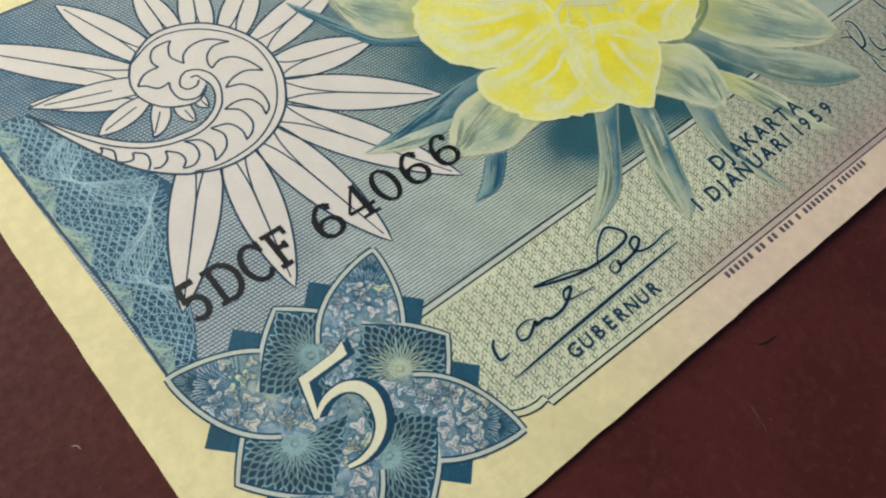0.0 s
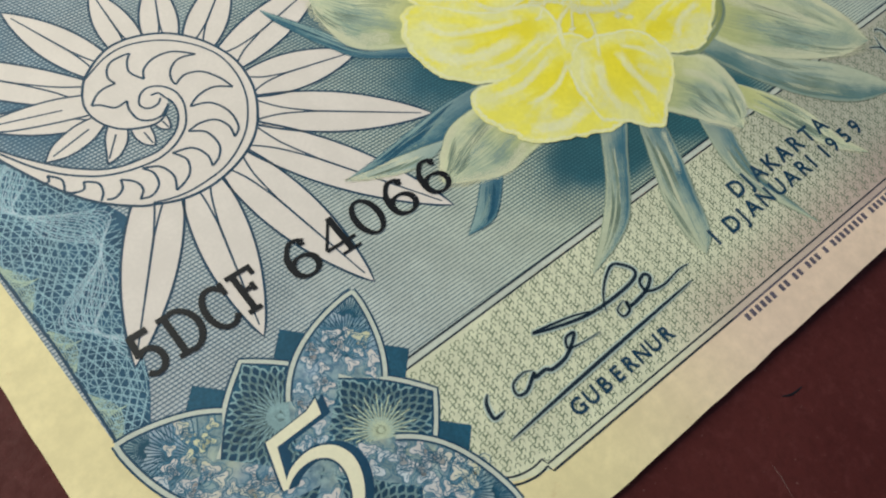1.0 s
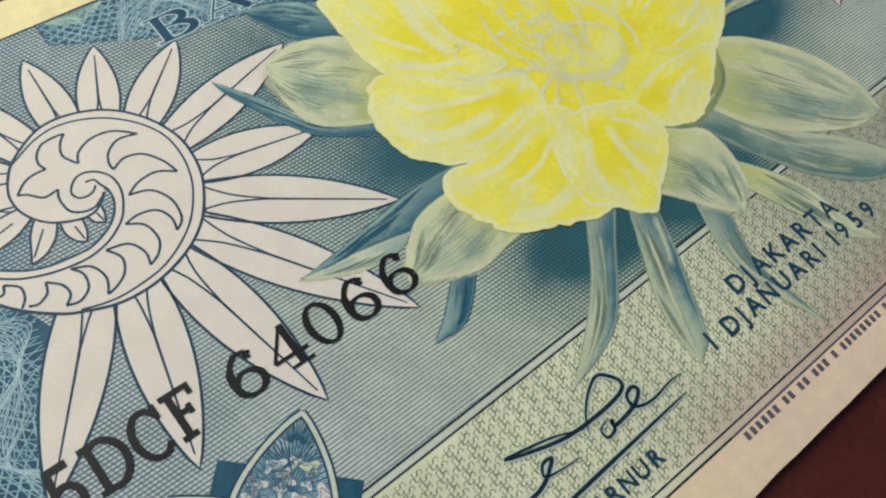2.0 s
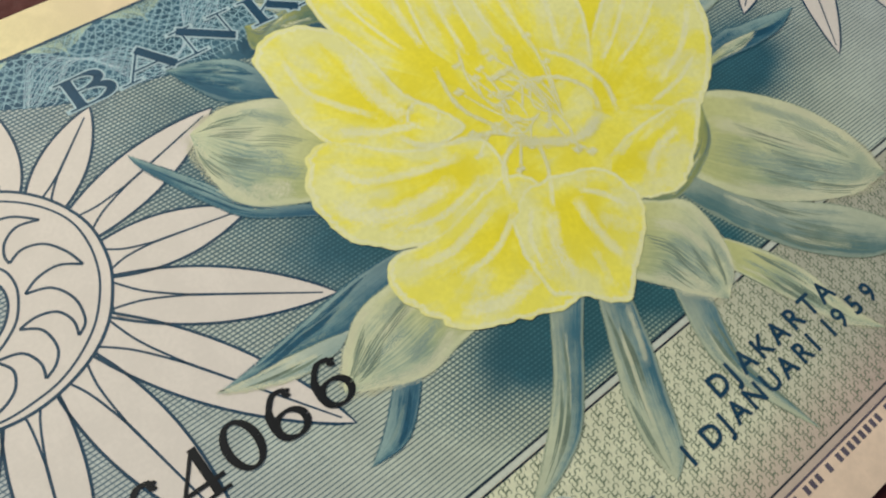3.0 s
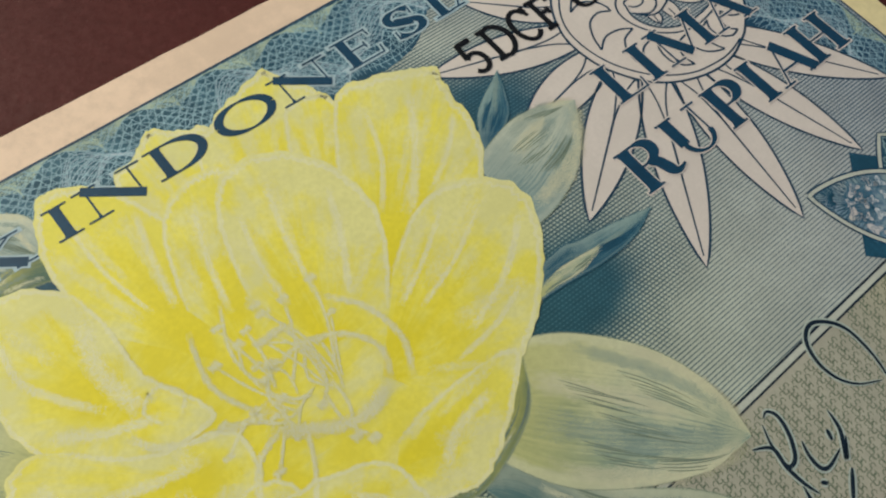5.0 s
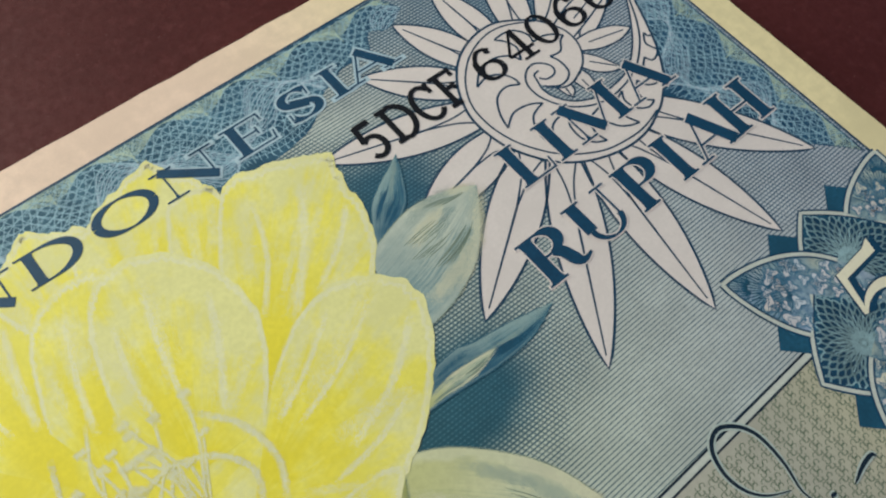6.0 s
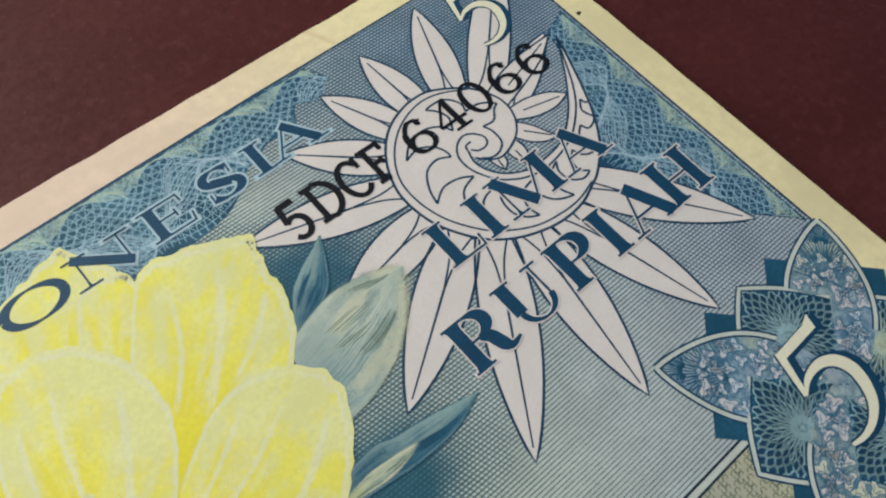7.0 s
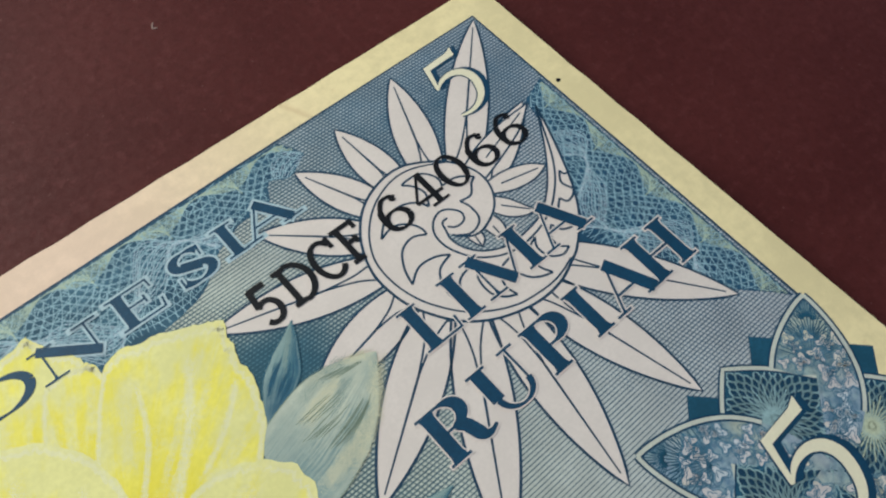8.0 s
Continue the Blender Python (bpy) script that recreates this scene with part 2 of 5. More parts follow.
def mat_table():
    n = Nodes("oxblood_leatherette")
    p = n.coords()
    f = n.noise(p, 0.08, 4.0, 0.6)
    g = n.noise(p, 1.3, 5.0, 0.7)
    c = n.mix(n.step(f, 0.3, 0.7), (0.064, 0.0125, 0.0102), (0.080, 0.0170, 0.0140))
    c = n.mix(n.step(g, 0.42, 0.7, 0.0, 0.5), c, (0.050, 0.0093, 0.0076))
    pits = n.step(n.noise(p, 0.75, 4.0, 0.75), 0.5, 0.66, 0.0, 0.45)
    c = n.mix(pits, c, (0.105, 0.027, 0.024))
    dust = n.step(n.noise(p, 2.2, 2.0), 0.70, 0.78, 0.0, 0.4)
    c = n.mix(dust, c, (0.22, 0.12, 0.10))
    v = n.t.nodes.new("ShaderNodeTexVoronoi")
    n.t.links.new(p, v.inputs["Vector"])
    v.inputs["Scale"].default_value = 0.9
    relief = n.m("ADD", n.m("MULTIPLY", v.outputs["Distance"], 0.6), g)
    return n.done(c, n.step(g, 0.3, 0.7, 0.5, 0.66), relief, 0.3, 0.00012, 0.16)


M_PAPER, M_GROUND, M_GUIL, M_PANEL, M_LACE, M_TABLE = mat_paper(), mat_ground(), mat_guilloche(), mat_panel(), mat_lace(), mat_table()
M_BLUE = ink("blue_ink", (0.010, 0.050, 0.095))
M_TEAL = ink("teal_ink", (0.016, 0.095, 0.155), 0.35)
M_TITLE = ink("title_ink", (0.006, 0.055, 0.11))
M_BLACK = ink("black_ink", (0.008, 0.008, 0.009), 0.3, 0.42)
M_MAUVE = ink("mauve_ink", (0.12, 0.10, 0.13))
M_CREAM = ink("unprinted_cream", (0.71, 0.63, 0.555), 0.08, 0.7)
M_IVORY = ink("ivory_numeral", (0.80, 0.74, 0.52), 0.08, 0.7)
M_HALO = ink("halo_paper", (0.42, 0.55, 0.58), 0.15, 0.65)
M_LACELINE = ink("pale_line", (0.29, 0.46, 0.51), 0.25, 0.6)
M_LACEGOLD = ink("pale_gold_line", (0.52, 0.58, 0.40), 0.2, 0.6)
M_LOOP = ink("loop_line", (0.06, 0.18, 0.27), 0.3, 0.6)
M_SHELL = ink("shell_line", (0.40, 0.50, 0.38), 0.25, 0.6)
M_FAN = ink("fan_line", (0.30, 0.45, 0.45), 0.3, 0.6)
M_EDGE = ink("edge_paper", (0.57, 0.59, 0.49), 0.15, 0.7)
M_BLOOM = mat_bloom()
M_SIGEDGE = ink("pen_halo", (0.50, 0.58, 0.50), 0.15)
M_PEN = ink("pen_ink", (0.006, 0.018, 0.032), 0.2)
M_GHOST = ink("ghost_line", (0.42, 0.53, 0.58), 0.2, 0.6)
M_SAGE = ink("sage_line", (0.19, 0.25, 0.18), 0.3, 0.65)
M_CURL = ink("olive_line", (0.13, 0.18, 0.11), 0.2, 0.65)
M_YELLOW = mat_petal("yellow_petal", (0.775, 0.735, 0.29), (0.84, 0.75, 0.11), (0.82, 0.69, 0.035), (0.76, 0.73, 0.38))
M_PALELEAF = mat_leaf("pale_leaf", (0.64, 0.64, 0.40), (0.42, 0.48, 0.33), (0.14, 0.25, 0.23), 0.5, 0.14, 0.0, (0.50, 0.50, 0.17))
M_DARKLEAF = mat_leaf("dark_leaf", (0.27, 0.38, 0.35), (0.05, 0.16, 0.20), (0.018, 0.085, 0.145), 0.7, 0.16)
M_MIDLEAF = mat_leaf("grey_leaf", (0.48, 0.51, 0.36), (0.21, 0.29, 0.25), (0.07, 0.16, 0.16), 0.7, 0.2)
M_GREYLEAF = mat_leaf("silver_leaf", (0.58, 0.61, 0.47), (0.40, 0.46, 0.38), (0.16, 0.27, 0.27), 0.45, 0.14)
M_STALK = mat_leaf("stalk_green", (0.50, 0.53, 0.36), (0.13, 0.25, 0.26), (0.03, 0.12, 0.17), 0.75, 0.2, 0.18)
M_SOFTTEAL = mat_soft("soft_teal", (0.02, 0.10, 0.15), 0.7)
M_SOFTCREAM = mat_soft("soft_cream", (0.62, 0.60, 0.40), 0.65, 0.6)
M_SOFTGREY = mat_soft("soft_grey", (0.22, 0.30, 0.26), 0.5, 0.9)
M_SOFTSAGE = mat_soft("soft_sage", (0.24, 0.30, 0.22), 0.6)
M_CALYX = mat_leaf("calyx_green", (0.40, 0.40, 0.12), (0.22, 0.26, 0.10), (0.05, 0.13, 0.12), 0.6)


# ---- drawing on the note, in mm; h is the height of the ink layer in steps of 3 micrometres ----
def part(name, bm, material, parent, label=""):
    me = bpy.data.meshes.new(name)
    bm.to_mesh(me)
    bm.free()
    me.materials.append(material)
    ob = new(name, me)
    ob.parent = parent
    if label:
        tagged(ob, label)
    return ob


def thing(name, m, label, category, kind=""):
    ob = new(name)
    ob.matrix_world = m
    return tagged(ob, label, category, "", kind)


def V(x, y, h):
    return Vector((x * MM, y * MM, h * 0.3e-5))


def smooth(pts, closed=False, n=8):
    """Catmull-Rom curve through a few points."""
    out, k = [], len(pts)
    for i in range(k if closed else k - 1):
        if closed:
            a, b, c, d = (pts[(i + j) % k] for j in (-1, 0, 1, 2))
        else:
            a, b, c, d = (pts[min(max(i + j, 0), k - 1)] for j in (-1, 0, 1, 2))
        for s in range(n):
            t = s / n
            out.append(tuple(0.5 * (2 * q + (r - p) * t + (2 * p - 5 * q + 4 * r - w) * t * t + (3 * q - p - 3 * r + w) * t ** 3)
                             for p, q, r, w in zip(a, b, c, d)))
    if not closed:
        out.append(tuple(pts[-1]))
    return out


def arc(cx, cy, rx, ry, a0, a1, n=24):
    return [(cx + rx * math.cos(radians(a0 + (a1 - a0) * i / n)), cy + ry * math.sin(radians(a0 + (a1 - a0) * i / n))) for i in range(n + 1)]


def ribbon(bm, pts, width, h, closed=False, taper=False):
    """A printed line along pts; width a number or one for each point."""
    k, rows = len(pts), []
    for i, (x, y) in enumerate(pts):
        a = pts[(i - 1) % k] if closed or i else pts[0]
        b = pts[(i + 1) % k] if closed or i < k - 1 else pts[-1]
        dx, dy = b[0] - a[0], b[1] - a[1]
        d = math.hypot(dx, dy) or 1.0
        w = (width[i] if isinstance(width, (list, tuple)) else width) / 2
        if taper:
            w *= max(0.15, math.sin(math.pi * (i + 0.3) / (k - 0.4)) ** 0.5)
        rows.append((bm.verts.new(V(x - dy / d * w, y + dx / d * w, h)), bm.verts.new(V(x + dy / d * w, y - dx / d * w, h))))
    for i in range(k if closed else k - 1):
        (a, b), (c, d) = rows[i], rows[(i + 1) % k]
        bm.faces.new((a, b, d, c))


def soft(bm, pts, width, h):
    """A printed stroke with UV along and across it, for inks that fade out to their edges."""
    k, rows = len(pts), []
    uvl = bm.loops.layers.uv.verify()
    for i, (x, y) in enumerate(pts):
        a, b = pts[max(i - 1, 0)], pts[min(i + 1, k - 1)]
        dx, dy = b[0] - a[0], b[1] - a[1]
        d = math.hypot(dx, dy) or 1.0
        w = width / 2
        z = h + 0.03 * i / (k - 1)
        rows.append([(bm.verts.new(V(x - dy / d * w * e, y + dx / d * w * e, z)), (i / (k - 1), e)) for e in (1, -1)])
    for p, q in zip(rows, rows[1:]):
        c = (p[0], p[1], q[1], q[0])
        f = bm.faces.new([v for v, _ in c])
        for loop, (_, uv) in zip(f.loops, c):
            loop[uvl].uv = uv


def fill(bm, pts, h):
    """A printed area inside a closed outline."""
    f = bm.faces.new([bm.verts.new(V(x, y, h)) for x, y in pts])
    f.normal_update()
    if f.normal.z < 0:
        f.normal_flip()
    bmesh.ops.triangulate(bm, faces=[f])


def blade(bm, base, tip, half, bend=0.0, h=10.0, full=0.55, blunt=0.6, n=22, m=6, ruffle=0.0):
    """A petal or leaf from base to tip with UV along and across it; returns its outline."""
    (bx, by), (tx, ty) = base, tip
    dx, dy = tx - bx, ty - by
    length = math.hypot(dx, dy)
    ux, uy = dx / length, dy / length
    uvl = bm.loops.layers.uv.verify()
    rows, left, right = [], [], []
    for i in range(n + 1):
        s = i / n
        s2 = s ** (math.log(0.5) / math.log(full))
        w = half * max(math.sin(math.pi * min(s2, 1.0)), 0.0) ** blunt if 0 < i < n else 0.02
        off = bend * math.sin(math.pi * s)
        wl = w * (1 + ruffle * noise.noise((s * 4.0, bx + tx, ty)))
        wr = w * (1 + ruffle * noise.noise((s * 4.0, by - tx, ty + 9.0)))
        cx, cy = bx + dx * s - uy * off, by + dy * s + ux * off
        row = []
        for j in range(m + 1):
            r = 2 * j / m - 1
            k = r * (wl if r > 0 else wr)
            row.append((bm.verts.new(V(cx - uy * k, cy + ux * k, h)), (s, r)))
        rows.append(row)
        left.append((cx - uy * wl, cy + ux * wl))
        right.append((cx + uy * wr, cy - ux * wr))
    for i in range(n):
        for j in range(m):
            q = (rows[i][j], rows[i + 1][j], rows[i + 1][j + 1], rows[i][j + 1])
            f = bm.faces.new([a for a, _ in q])
            for loop, (_, uv) in zip(f.loops, q):
                loop[uvl].uv = uv
            f.normal_update()
            if f.normal.z < 0:
                f.normal_flip()
    return left + right[::-1]


# ---- the table ----
def build_table():
    bm = bmesh.new()
    bmesh.ops.create_cube(bm, size=1.0, matrix=Matrix.LocRotScale((0.06, 0.03, -0.0125), None, (1.3, 0.8, 0.025)))
    bmesh.ops.bevel(bm, geom=[e for e in bm.edges], offset=0.003, segments=2, affect="EDGES")
    me = bpy.data.meshes.new("table_top")
    bm.to_mesh(me)
    bm.free()
    me.materials.append(M_TABLE)
    return tagged(new("table_top", me), "dark oxblood red leatherette table top, faintly grained", "table top", "", "structure")


build_table()
note = thing("banknote", NOTE, "old blue and yellow five rupiah banknote on a dark table", "banknote")

W, H = 121.2, 65.0


def build_paper():
    """The sheet: 0.1 mm thick, rim a little uneven and bent down."""
    bm = bmesh.new()
    nx, ny = 96, 54
    edge = 1.6

    def spot(i, j, top):
        x, y = W * i / nx, H * j / ny
        if i in (0, nx):
            x += 0.10 * noise.noise((i, y * 0.35, 3.0))
        if j in (0, ny):
            y += 0.10 * noise.noise((x * 0.35, j, 7.0))
        d = min(x, W - x, y, H - y)
        z = -13.0 * max(0.0, 1 - d / edge) ** 2 * (0.7 + 0.6 * noise.noise((x * 0.12, y * 0.12, 1.0)))
        return V(x, y, z - (0.0 if top else 32.0))

    for top in (True, False):
        g = [[bm.verts.new(spot(i, j, top)) for j in range(ny + 1)] for i in range(nx + 1)]
        for i in range(nx):
            for j in range(ny):
                q = (g[i][j], g[i + 1][j], g[i + 1][j + 1], g[i][j + 1])
                bm.faces.new(q if top else q[::-1])
        if top:
            up = g
    rim = [(i, 0) for i in range(nx)] + [(nx, j) for j in range(ny)] + [(i, ny) for i in range(nx, 0, -1)] + [(0, j) for j in range(ny, 0, -1)]
    for (a, b), (c, d) in zip(rim, rim[1:] + rim[:1]):
        bm.faces.new((up[a][b], g[a][b], g[c][d], up[c][d]))
    for f in bm.faces:
        f.smooth = abs(f.normal.z) > 0.5
    part("paper", bm, M_PAPER, note, "aged cream paper with yellowed margins")


build_paper()

# ---- the printed ground and borders ----
X0, X1, Y0, Y1 = 3.9, 118.2, 3.6, 62.0


def build_ground():
    bm = bmesh.new()
    fill(bm, [(X0, 22), (22.2, 22), (22.2, 15.8), (102, 17.2), (102, 24), (X1, 24), (X1, Y1 + 0.25), (92, Y1 + 0.1), (60, Y1 - 0.4), (28, Y1 - 0.6), (X0 - 0.7, Y1 - 0.8), (X0 - 0.7, 46)], 1.0)
    part("print_ground", bm, M_GROUND, note, "blue to green ground of fine engraved lines")
    bm = bmesh.new()
    rim = [(X0 - 0.7, Y1 - 0.8), (28, Y1 - 0.6), (60, Y1 - 0.4), (92, Y1 + 0.1), (X1, Y1 + 0.25), (X1, 25.2)]
    ribbon(bm, rim, 0.22, 4.0)
    ribbon(bm, [(X0 + 0.1, 22.8), (X0 + 0.2, 31), (X0 - 0.4, 42), (X0 - 0.7, 50), (X0 - 0.7, Y1 - 0.8)], 0.22, 4.0)
    part("border_line", bm, M_BLUE, note)


def band(name, outline, paths, mat_line, h):
    """Lace border: a ground with families of fine waving lines."""
    bm = bmesh.new()
    fill(bm, outline, h)
    base = part(name, bm, M_GUIL, note, "blue guilloche lace border")
    for mat, lines in zip(mat_line, paths):
        bm = bmesh.new()
        for i, pts in enumerate(lines):
            ribbon(bm, pts, 0.06, h + 0.6 + 0.004 * (i % 50))
        tagged(part("lace_line", bm, mat, base), kind="stuff")
    return base


def inside(poly, x, y):
    hit = False
    for (ax, ay), (bx, by) in zip(poly, poly[1:] + poly[:1]):
        if (ay > y) != (by > y) and x < (bx - ax) * (y - ay) / (by - ay) + ax:
            hit = not hit
    return hit


def clipped(poly, pts):
    """The runs of pts that lie inside poly."""
    runs, run = [], []
    for q in pts:
        if inside(poly, *q):
            run.append(q)
        else:
            if len(run) > 2:
                runs.append(run)
            run = []
    if len(run) > 2:
        runs.append(run)
    return runs


def lace(poly, start, along, across, length, depth, wave):
    """Netting of arcs swept from points along the border, pale shells at its foot, a ghostly wave between."""
    net, shell, ghost = [], [], []
    (sx, sy), (ax, ay), (px, py) = start, along, across

    def at(s, o):
        return (sx + ax * s + px * o, sy + ay * s + py * o)

    for k in range(-1, int(length / wave) + 2):
        s0 = k * wave
        for c, o0, a0, a1 in ((s0, -2.5, 15, 165), (s0 + 0.5 * wave, depth * 0.95, 190, 350)):
            for i in range(4, 17):
                r = 0.62 * i + 0.1 * math.sin(i)
                net += clipped(poly, [at(c + r * math.cos(t) * 0.9, o0 + r * math.sin(t)) for t in (radians(a0 + (a1 - a0) * j / 40) for j in range(41))])
        for i in range(9):
            f = i / 8
            shell += clipped(poly, [at(s0 + wave * (0.5 * f + 0.5 * (1 - f) * j / 8), 0.1 + 2.0 * (j / 8) ** 1.6 * (0.3 + 0.7 * f)) for j in range(9)])
            shell += clipped(poly, [at(s0 + wave * (1 - j / 16), 0.12 + 0.16 * i * math.sin(math.pi * j / 16) ** 2) for j in range(17)])
    for i in range(13):
        pts = []
        for j in range(int(length * 4)):
            s = j / 4
            pts.append(at(s, depth * 0.48 + 2.0 * math.sin(2 * math.pi * s / (2 * wave) + 0.4) + 0.17 * (i - 6) * (1 + math.sin(2 * math.pi * s / wave + 1.0)) + 0.1 * math.sin(s * 2.2 + i)))
        ghost += clipped(poly, pts)
    return net, shell, ghost


def build_borders():
    top = [(24, 61.2), (60, 61.6), (92, 62.0), (96.2, 61.9)] + smooth([(97.3, 59.8), (95, 58.6), (93.4, 59.2), (92, 57.4), (89.8, 57.6), (86.6, 56.4), (84, 54.4), (80, 53.6), (74, 53),
                                                                   (60, 52), (50, 51), (40, 53.8), (32, 55.4), (27, 57.6), (24, 59)])
    band("lace_border", top, lace(top, (24, 61.4), (1, 0.006), (-0.006, -1), 74, 9.0, 6.4), (M_LACELINE, M_SHELL, M_GHOST), 2.0)
    right = [(117.9, 53.2), (117.9, 25.5)] + smooth([(117, 26.6), (114.4, 29.2), (111, 33), (108, 38), (109, 42), (113, 46), (115.2, 52.2)])
    band("lace_border", right, lace(right, (117.8, 53.5), (0, -1), (-1, 0), 29, 10.0, 5.8), (M_LACELINE, M_SHELL, M_GHOST), 2.0)
    left = [(4.0, 22.9), (4.2, 31), (3.6, 42), (3.3, 50.6)] + smooth([(7.0, 50.0), (9, 45), (12, 40), (13, 36), (9.5, 31), (8, 26), (6.4, 23)])
    band("lace_border", left, lace(left, (3.6, 51), (0.01, -1), (1, 0), 29, 10.0, 5.8), (M_LACELINE, M_SHELL, M_GHOST), 2.0)


def build_panel():
    bm = bmesh.new()
    foot = [(20, 5.2), (22.4, 5.6), (24, 4.75), (25.3, 4.3), (26.4, 4.0), (48, 3.85), (74, 3.85), (102, 4.4)]
    fill(bm, foot + [(104, 17.2), (80, 16.9), (60, 16.2), (20, 15.7)], 2.0)
    base = part("signature_panel", bm, M_PANEL, note, "cream panel filled with tiny curls")
    curls = bmesh.new()
    for j in range(24):
        for i in range(122):
            x, y = 20.2 + i * 0.687 + 0.34 * (j % 2), 4.45 + j * 0.56
            if y < 4.75 + max(0.0, 0.02 * (x - 74)) or y > 15.45 + (x - 20) * 0.018 or (x < 26.2 and y < 5.9 - 0.28 * max(0, x - 23)):
                continue
            f = 1 if (i + j) % 2 else -1
            for dx, a0, a1 in ((0.0, -60, 200), (0.42, 120, 380)):
                ribbon(curls, arc(x + 0.85 * dx * f, y + (0.18 if dx else -0.12) * f, 0.21, 0.17, a0, a1, 7), 0.062, 3.0)
    tagged(part("curl", curls, M_CURL, base), kind="stuff")
    for o, w in ((0.0, 0.15), (0.62, 0.17)):
        bm = bmesh.new()
        ribbon(bm, [(20, 15.75 + o), (60, 16.25 + o), (80, 16.95 + o), (103, 17.25 + o)], w, 3.6)
        part("panel_line", bm, M_PEN, base)
        bm = bmesh.new()
        ribbon(bm, smooth([(21, 6.6), (22.4, 6.1 - o), (23.6, 5.3 - o), (25.0, 4.95 - o), (26.0, 5.0 - o)], n=5) + [(26.15, 4.5 - o), (46, 4.36 - o)], w, 3.6)
        part("panel_line", bm, M_PEN, base)
        bm = bmesh.new()
        ribbon(bm, [(46, 4.36 - o), (74, 4.35 - o), (102, 4.9 - o)], w, 3.6)
        part("panel_line", bm, M_MAUVE if o else M_PEN, base)
    bm = bmesh.new()
    ribbon(bm, [(20, 16.06), (60, 16.56), (80, 17.26), (103, 17.56)], 0.42, 3.2)
    part("panel_rule", bm, M_EDGE, base)


build_ground()
build_borders()
build_panel()


# ---- the two sun wheels ----
# angle and reach of each ray, then its half width
RAYS = ((16.5, 19.6, 1.95), (41.5, 15.5, 1.7), (65.5, 14.3, 1.6), (86.8, 14.4, 1.6), (112, 16.9, 1.75), (135.7, 23.2, 1.85), (154, 15.0, 1.45),
        (232.5, 21.9, 2.1), (256, 21.2, 2.1), (280.3, 22.0, 2.15), (303.7, 23.9, 2.1), (326, 21.2, 2.1), (349.5, 16.6, 1.95))
SCALLOPS = (
    ((0.1, 6.6), (-0.5, 6.7), (-1.6, 6.6), (-2.3, 6.0), (-2.6, 5.2), (-2.4, 4.5)), ((-2.4, 4.5), (-3.4, 4.5), (-4.2, 4.2), (-5.0, 3.5)),
    ((-5.0, 3.5), (-4.4, 3.2), (-3.6, 2.4), (-2.5, 2.5)), ((-2.5, 2.5), (-2.8, 1.7), (-2.7, 0.5), (-2.0, -0.1), (-1.1, -0.2), (-0.3, 0.3)),
    ((0.1, 6.6), (-0.5, 6.0), (-0.9, 4.9), (-0.3, 3.7)), ((-0.3, 3.7), (0.2, 4.6), (1.5, 5.2), (3.1, 5.0), (4.5, 3.8)),
    ((4.5, 3.8), (3.1, 4.1), (2.0, 3.5), (1.5, 2.6), (1.5, 1.9)), ((1.5, 1.9), (2.6, 2.4), (3.9, 2.0), (4.8, 0.7), (5.2, -0.7)))
CRESTS = (
    ((5.2, -0.7), (3.9, 0.1), (2.4, 0.0), (1.3, -0.6)), ((1.3, -0.6), (2.8, -1.1), (3.6, -2.6), (3.4, -4.3), (2.6, -5.0)),
    ((2.6, -5.0), (2.8, -3.9), (2.3, -2.8), (1.1, -2.4), (-0.1, -2.6)), ((-0.1, -2.6), (1.0, -3.4), (1.2, -4.9), (0.6, -5.9), (-0.3, -6.4)),
    ((-0.3, -6.4), (-0.1, -5.3), (-0.7, -4.1), (-2.2, -3.7)), ((-2.2, -3.7), (-1.6, -4.8), (-2.0, -5.9), (-2.8, -6.5), (-3.7, -6.8)),
    ((-3.7, -6.8), (-3.2, -5.6), (-3.6, -4.3), (-4.8, -3.7)), ((-4.8, -3.7), (-4.3, -4.5), (-4.5, -5.6), (-5.4, -6.2), (-6.3, -6.0)))
FINS = (
    ((-6.3, -6.0), (-5.7, -5.4), (-5.8, -4.5), (-6.6, -3.7)), ((-6.6, -3.7), (-6.9, -4.5), (-7.7, -4.9), (-8.3, -4.7)),
    ((-8.9, -2.4), (-8.1, -3.1), (-8.2, -4.0), (-8.7, -4.6)), ((-8.9, -2.4), (-9.2, -3.0), (-9.9, -2.9), (-10.4, -2.5)),
    ((-10.8, -0.5), (-10.1, -1.4), (-10.4, -2.4)), ((-10.8, -0.5), (-10.9, -1.0), (-11.5, -1.1)))
# the buds under the head of the spiral: one side, the other side, from the head to the tip
BUDS = (
    (((-5.1, 4.8), (-7.3, 5.6), (-10.2, 6.1), (-13.7, 6.2)), ((-5.6, 2.8), (-8.4, 3.6), (-11.4, 4.7), (-13.7, 6.2))),
    (((-5.3, 2.5), (-7.2, 2.4), (-9.2, 1.7), (-10.4, 0.6)), ((-5.1, 1.3), (-6.7, 0.5), (-8.7, 0.2), (-10.4, 0.6))),
    (((-4.9, 1.2), (-5.7, 0.2), (-6.3, -1.1), (-6.7, -2.0)), ((-3.8, 0.1), (-4.5, -1.0), (-5.6, -1.8), (-6.7, -2.0))),
    (((-3.7, -0.2), (-3.8, -1.0), (-3.5, -1.9), (-2.9, -2.4)), ((-2.3, -0.7), (-2.5, -1.7), (-2.9, -2.4))),
    (((-1.9, -0.7), (-1.7, -1.3), (-1.1, -1.7)), ((-0.7, -0.1), (-0.8, -1.0), (-1.1, -1.7))))


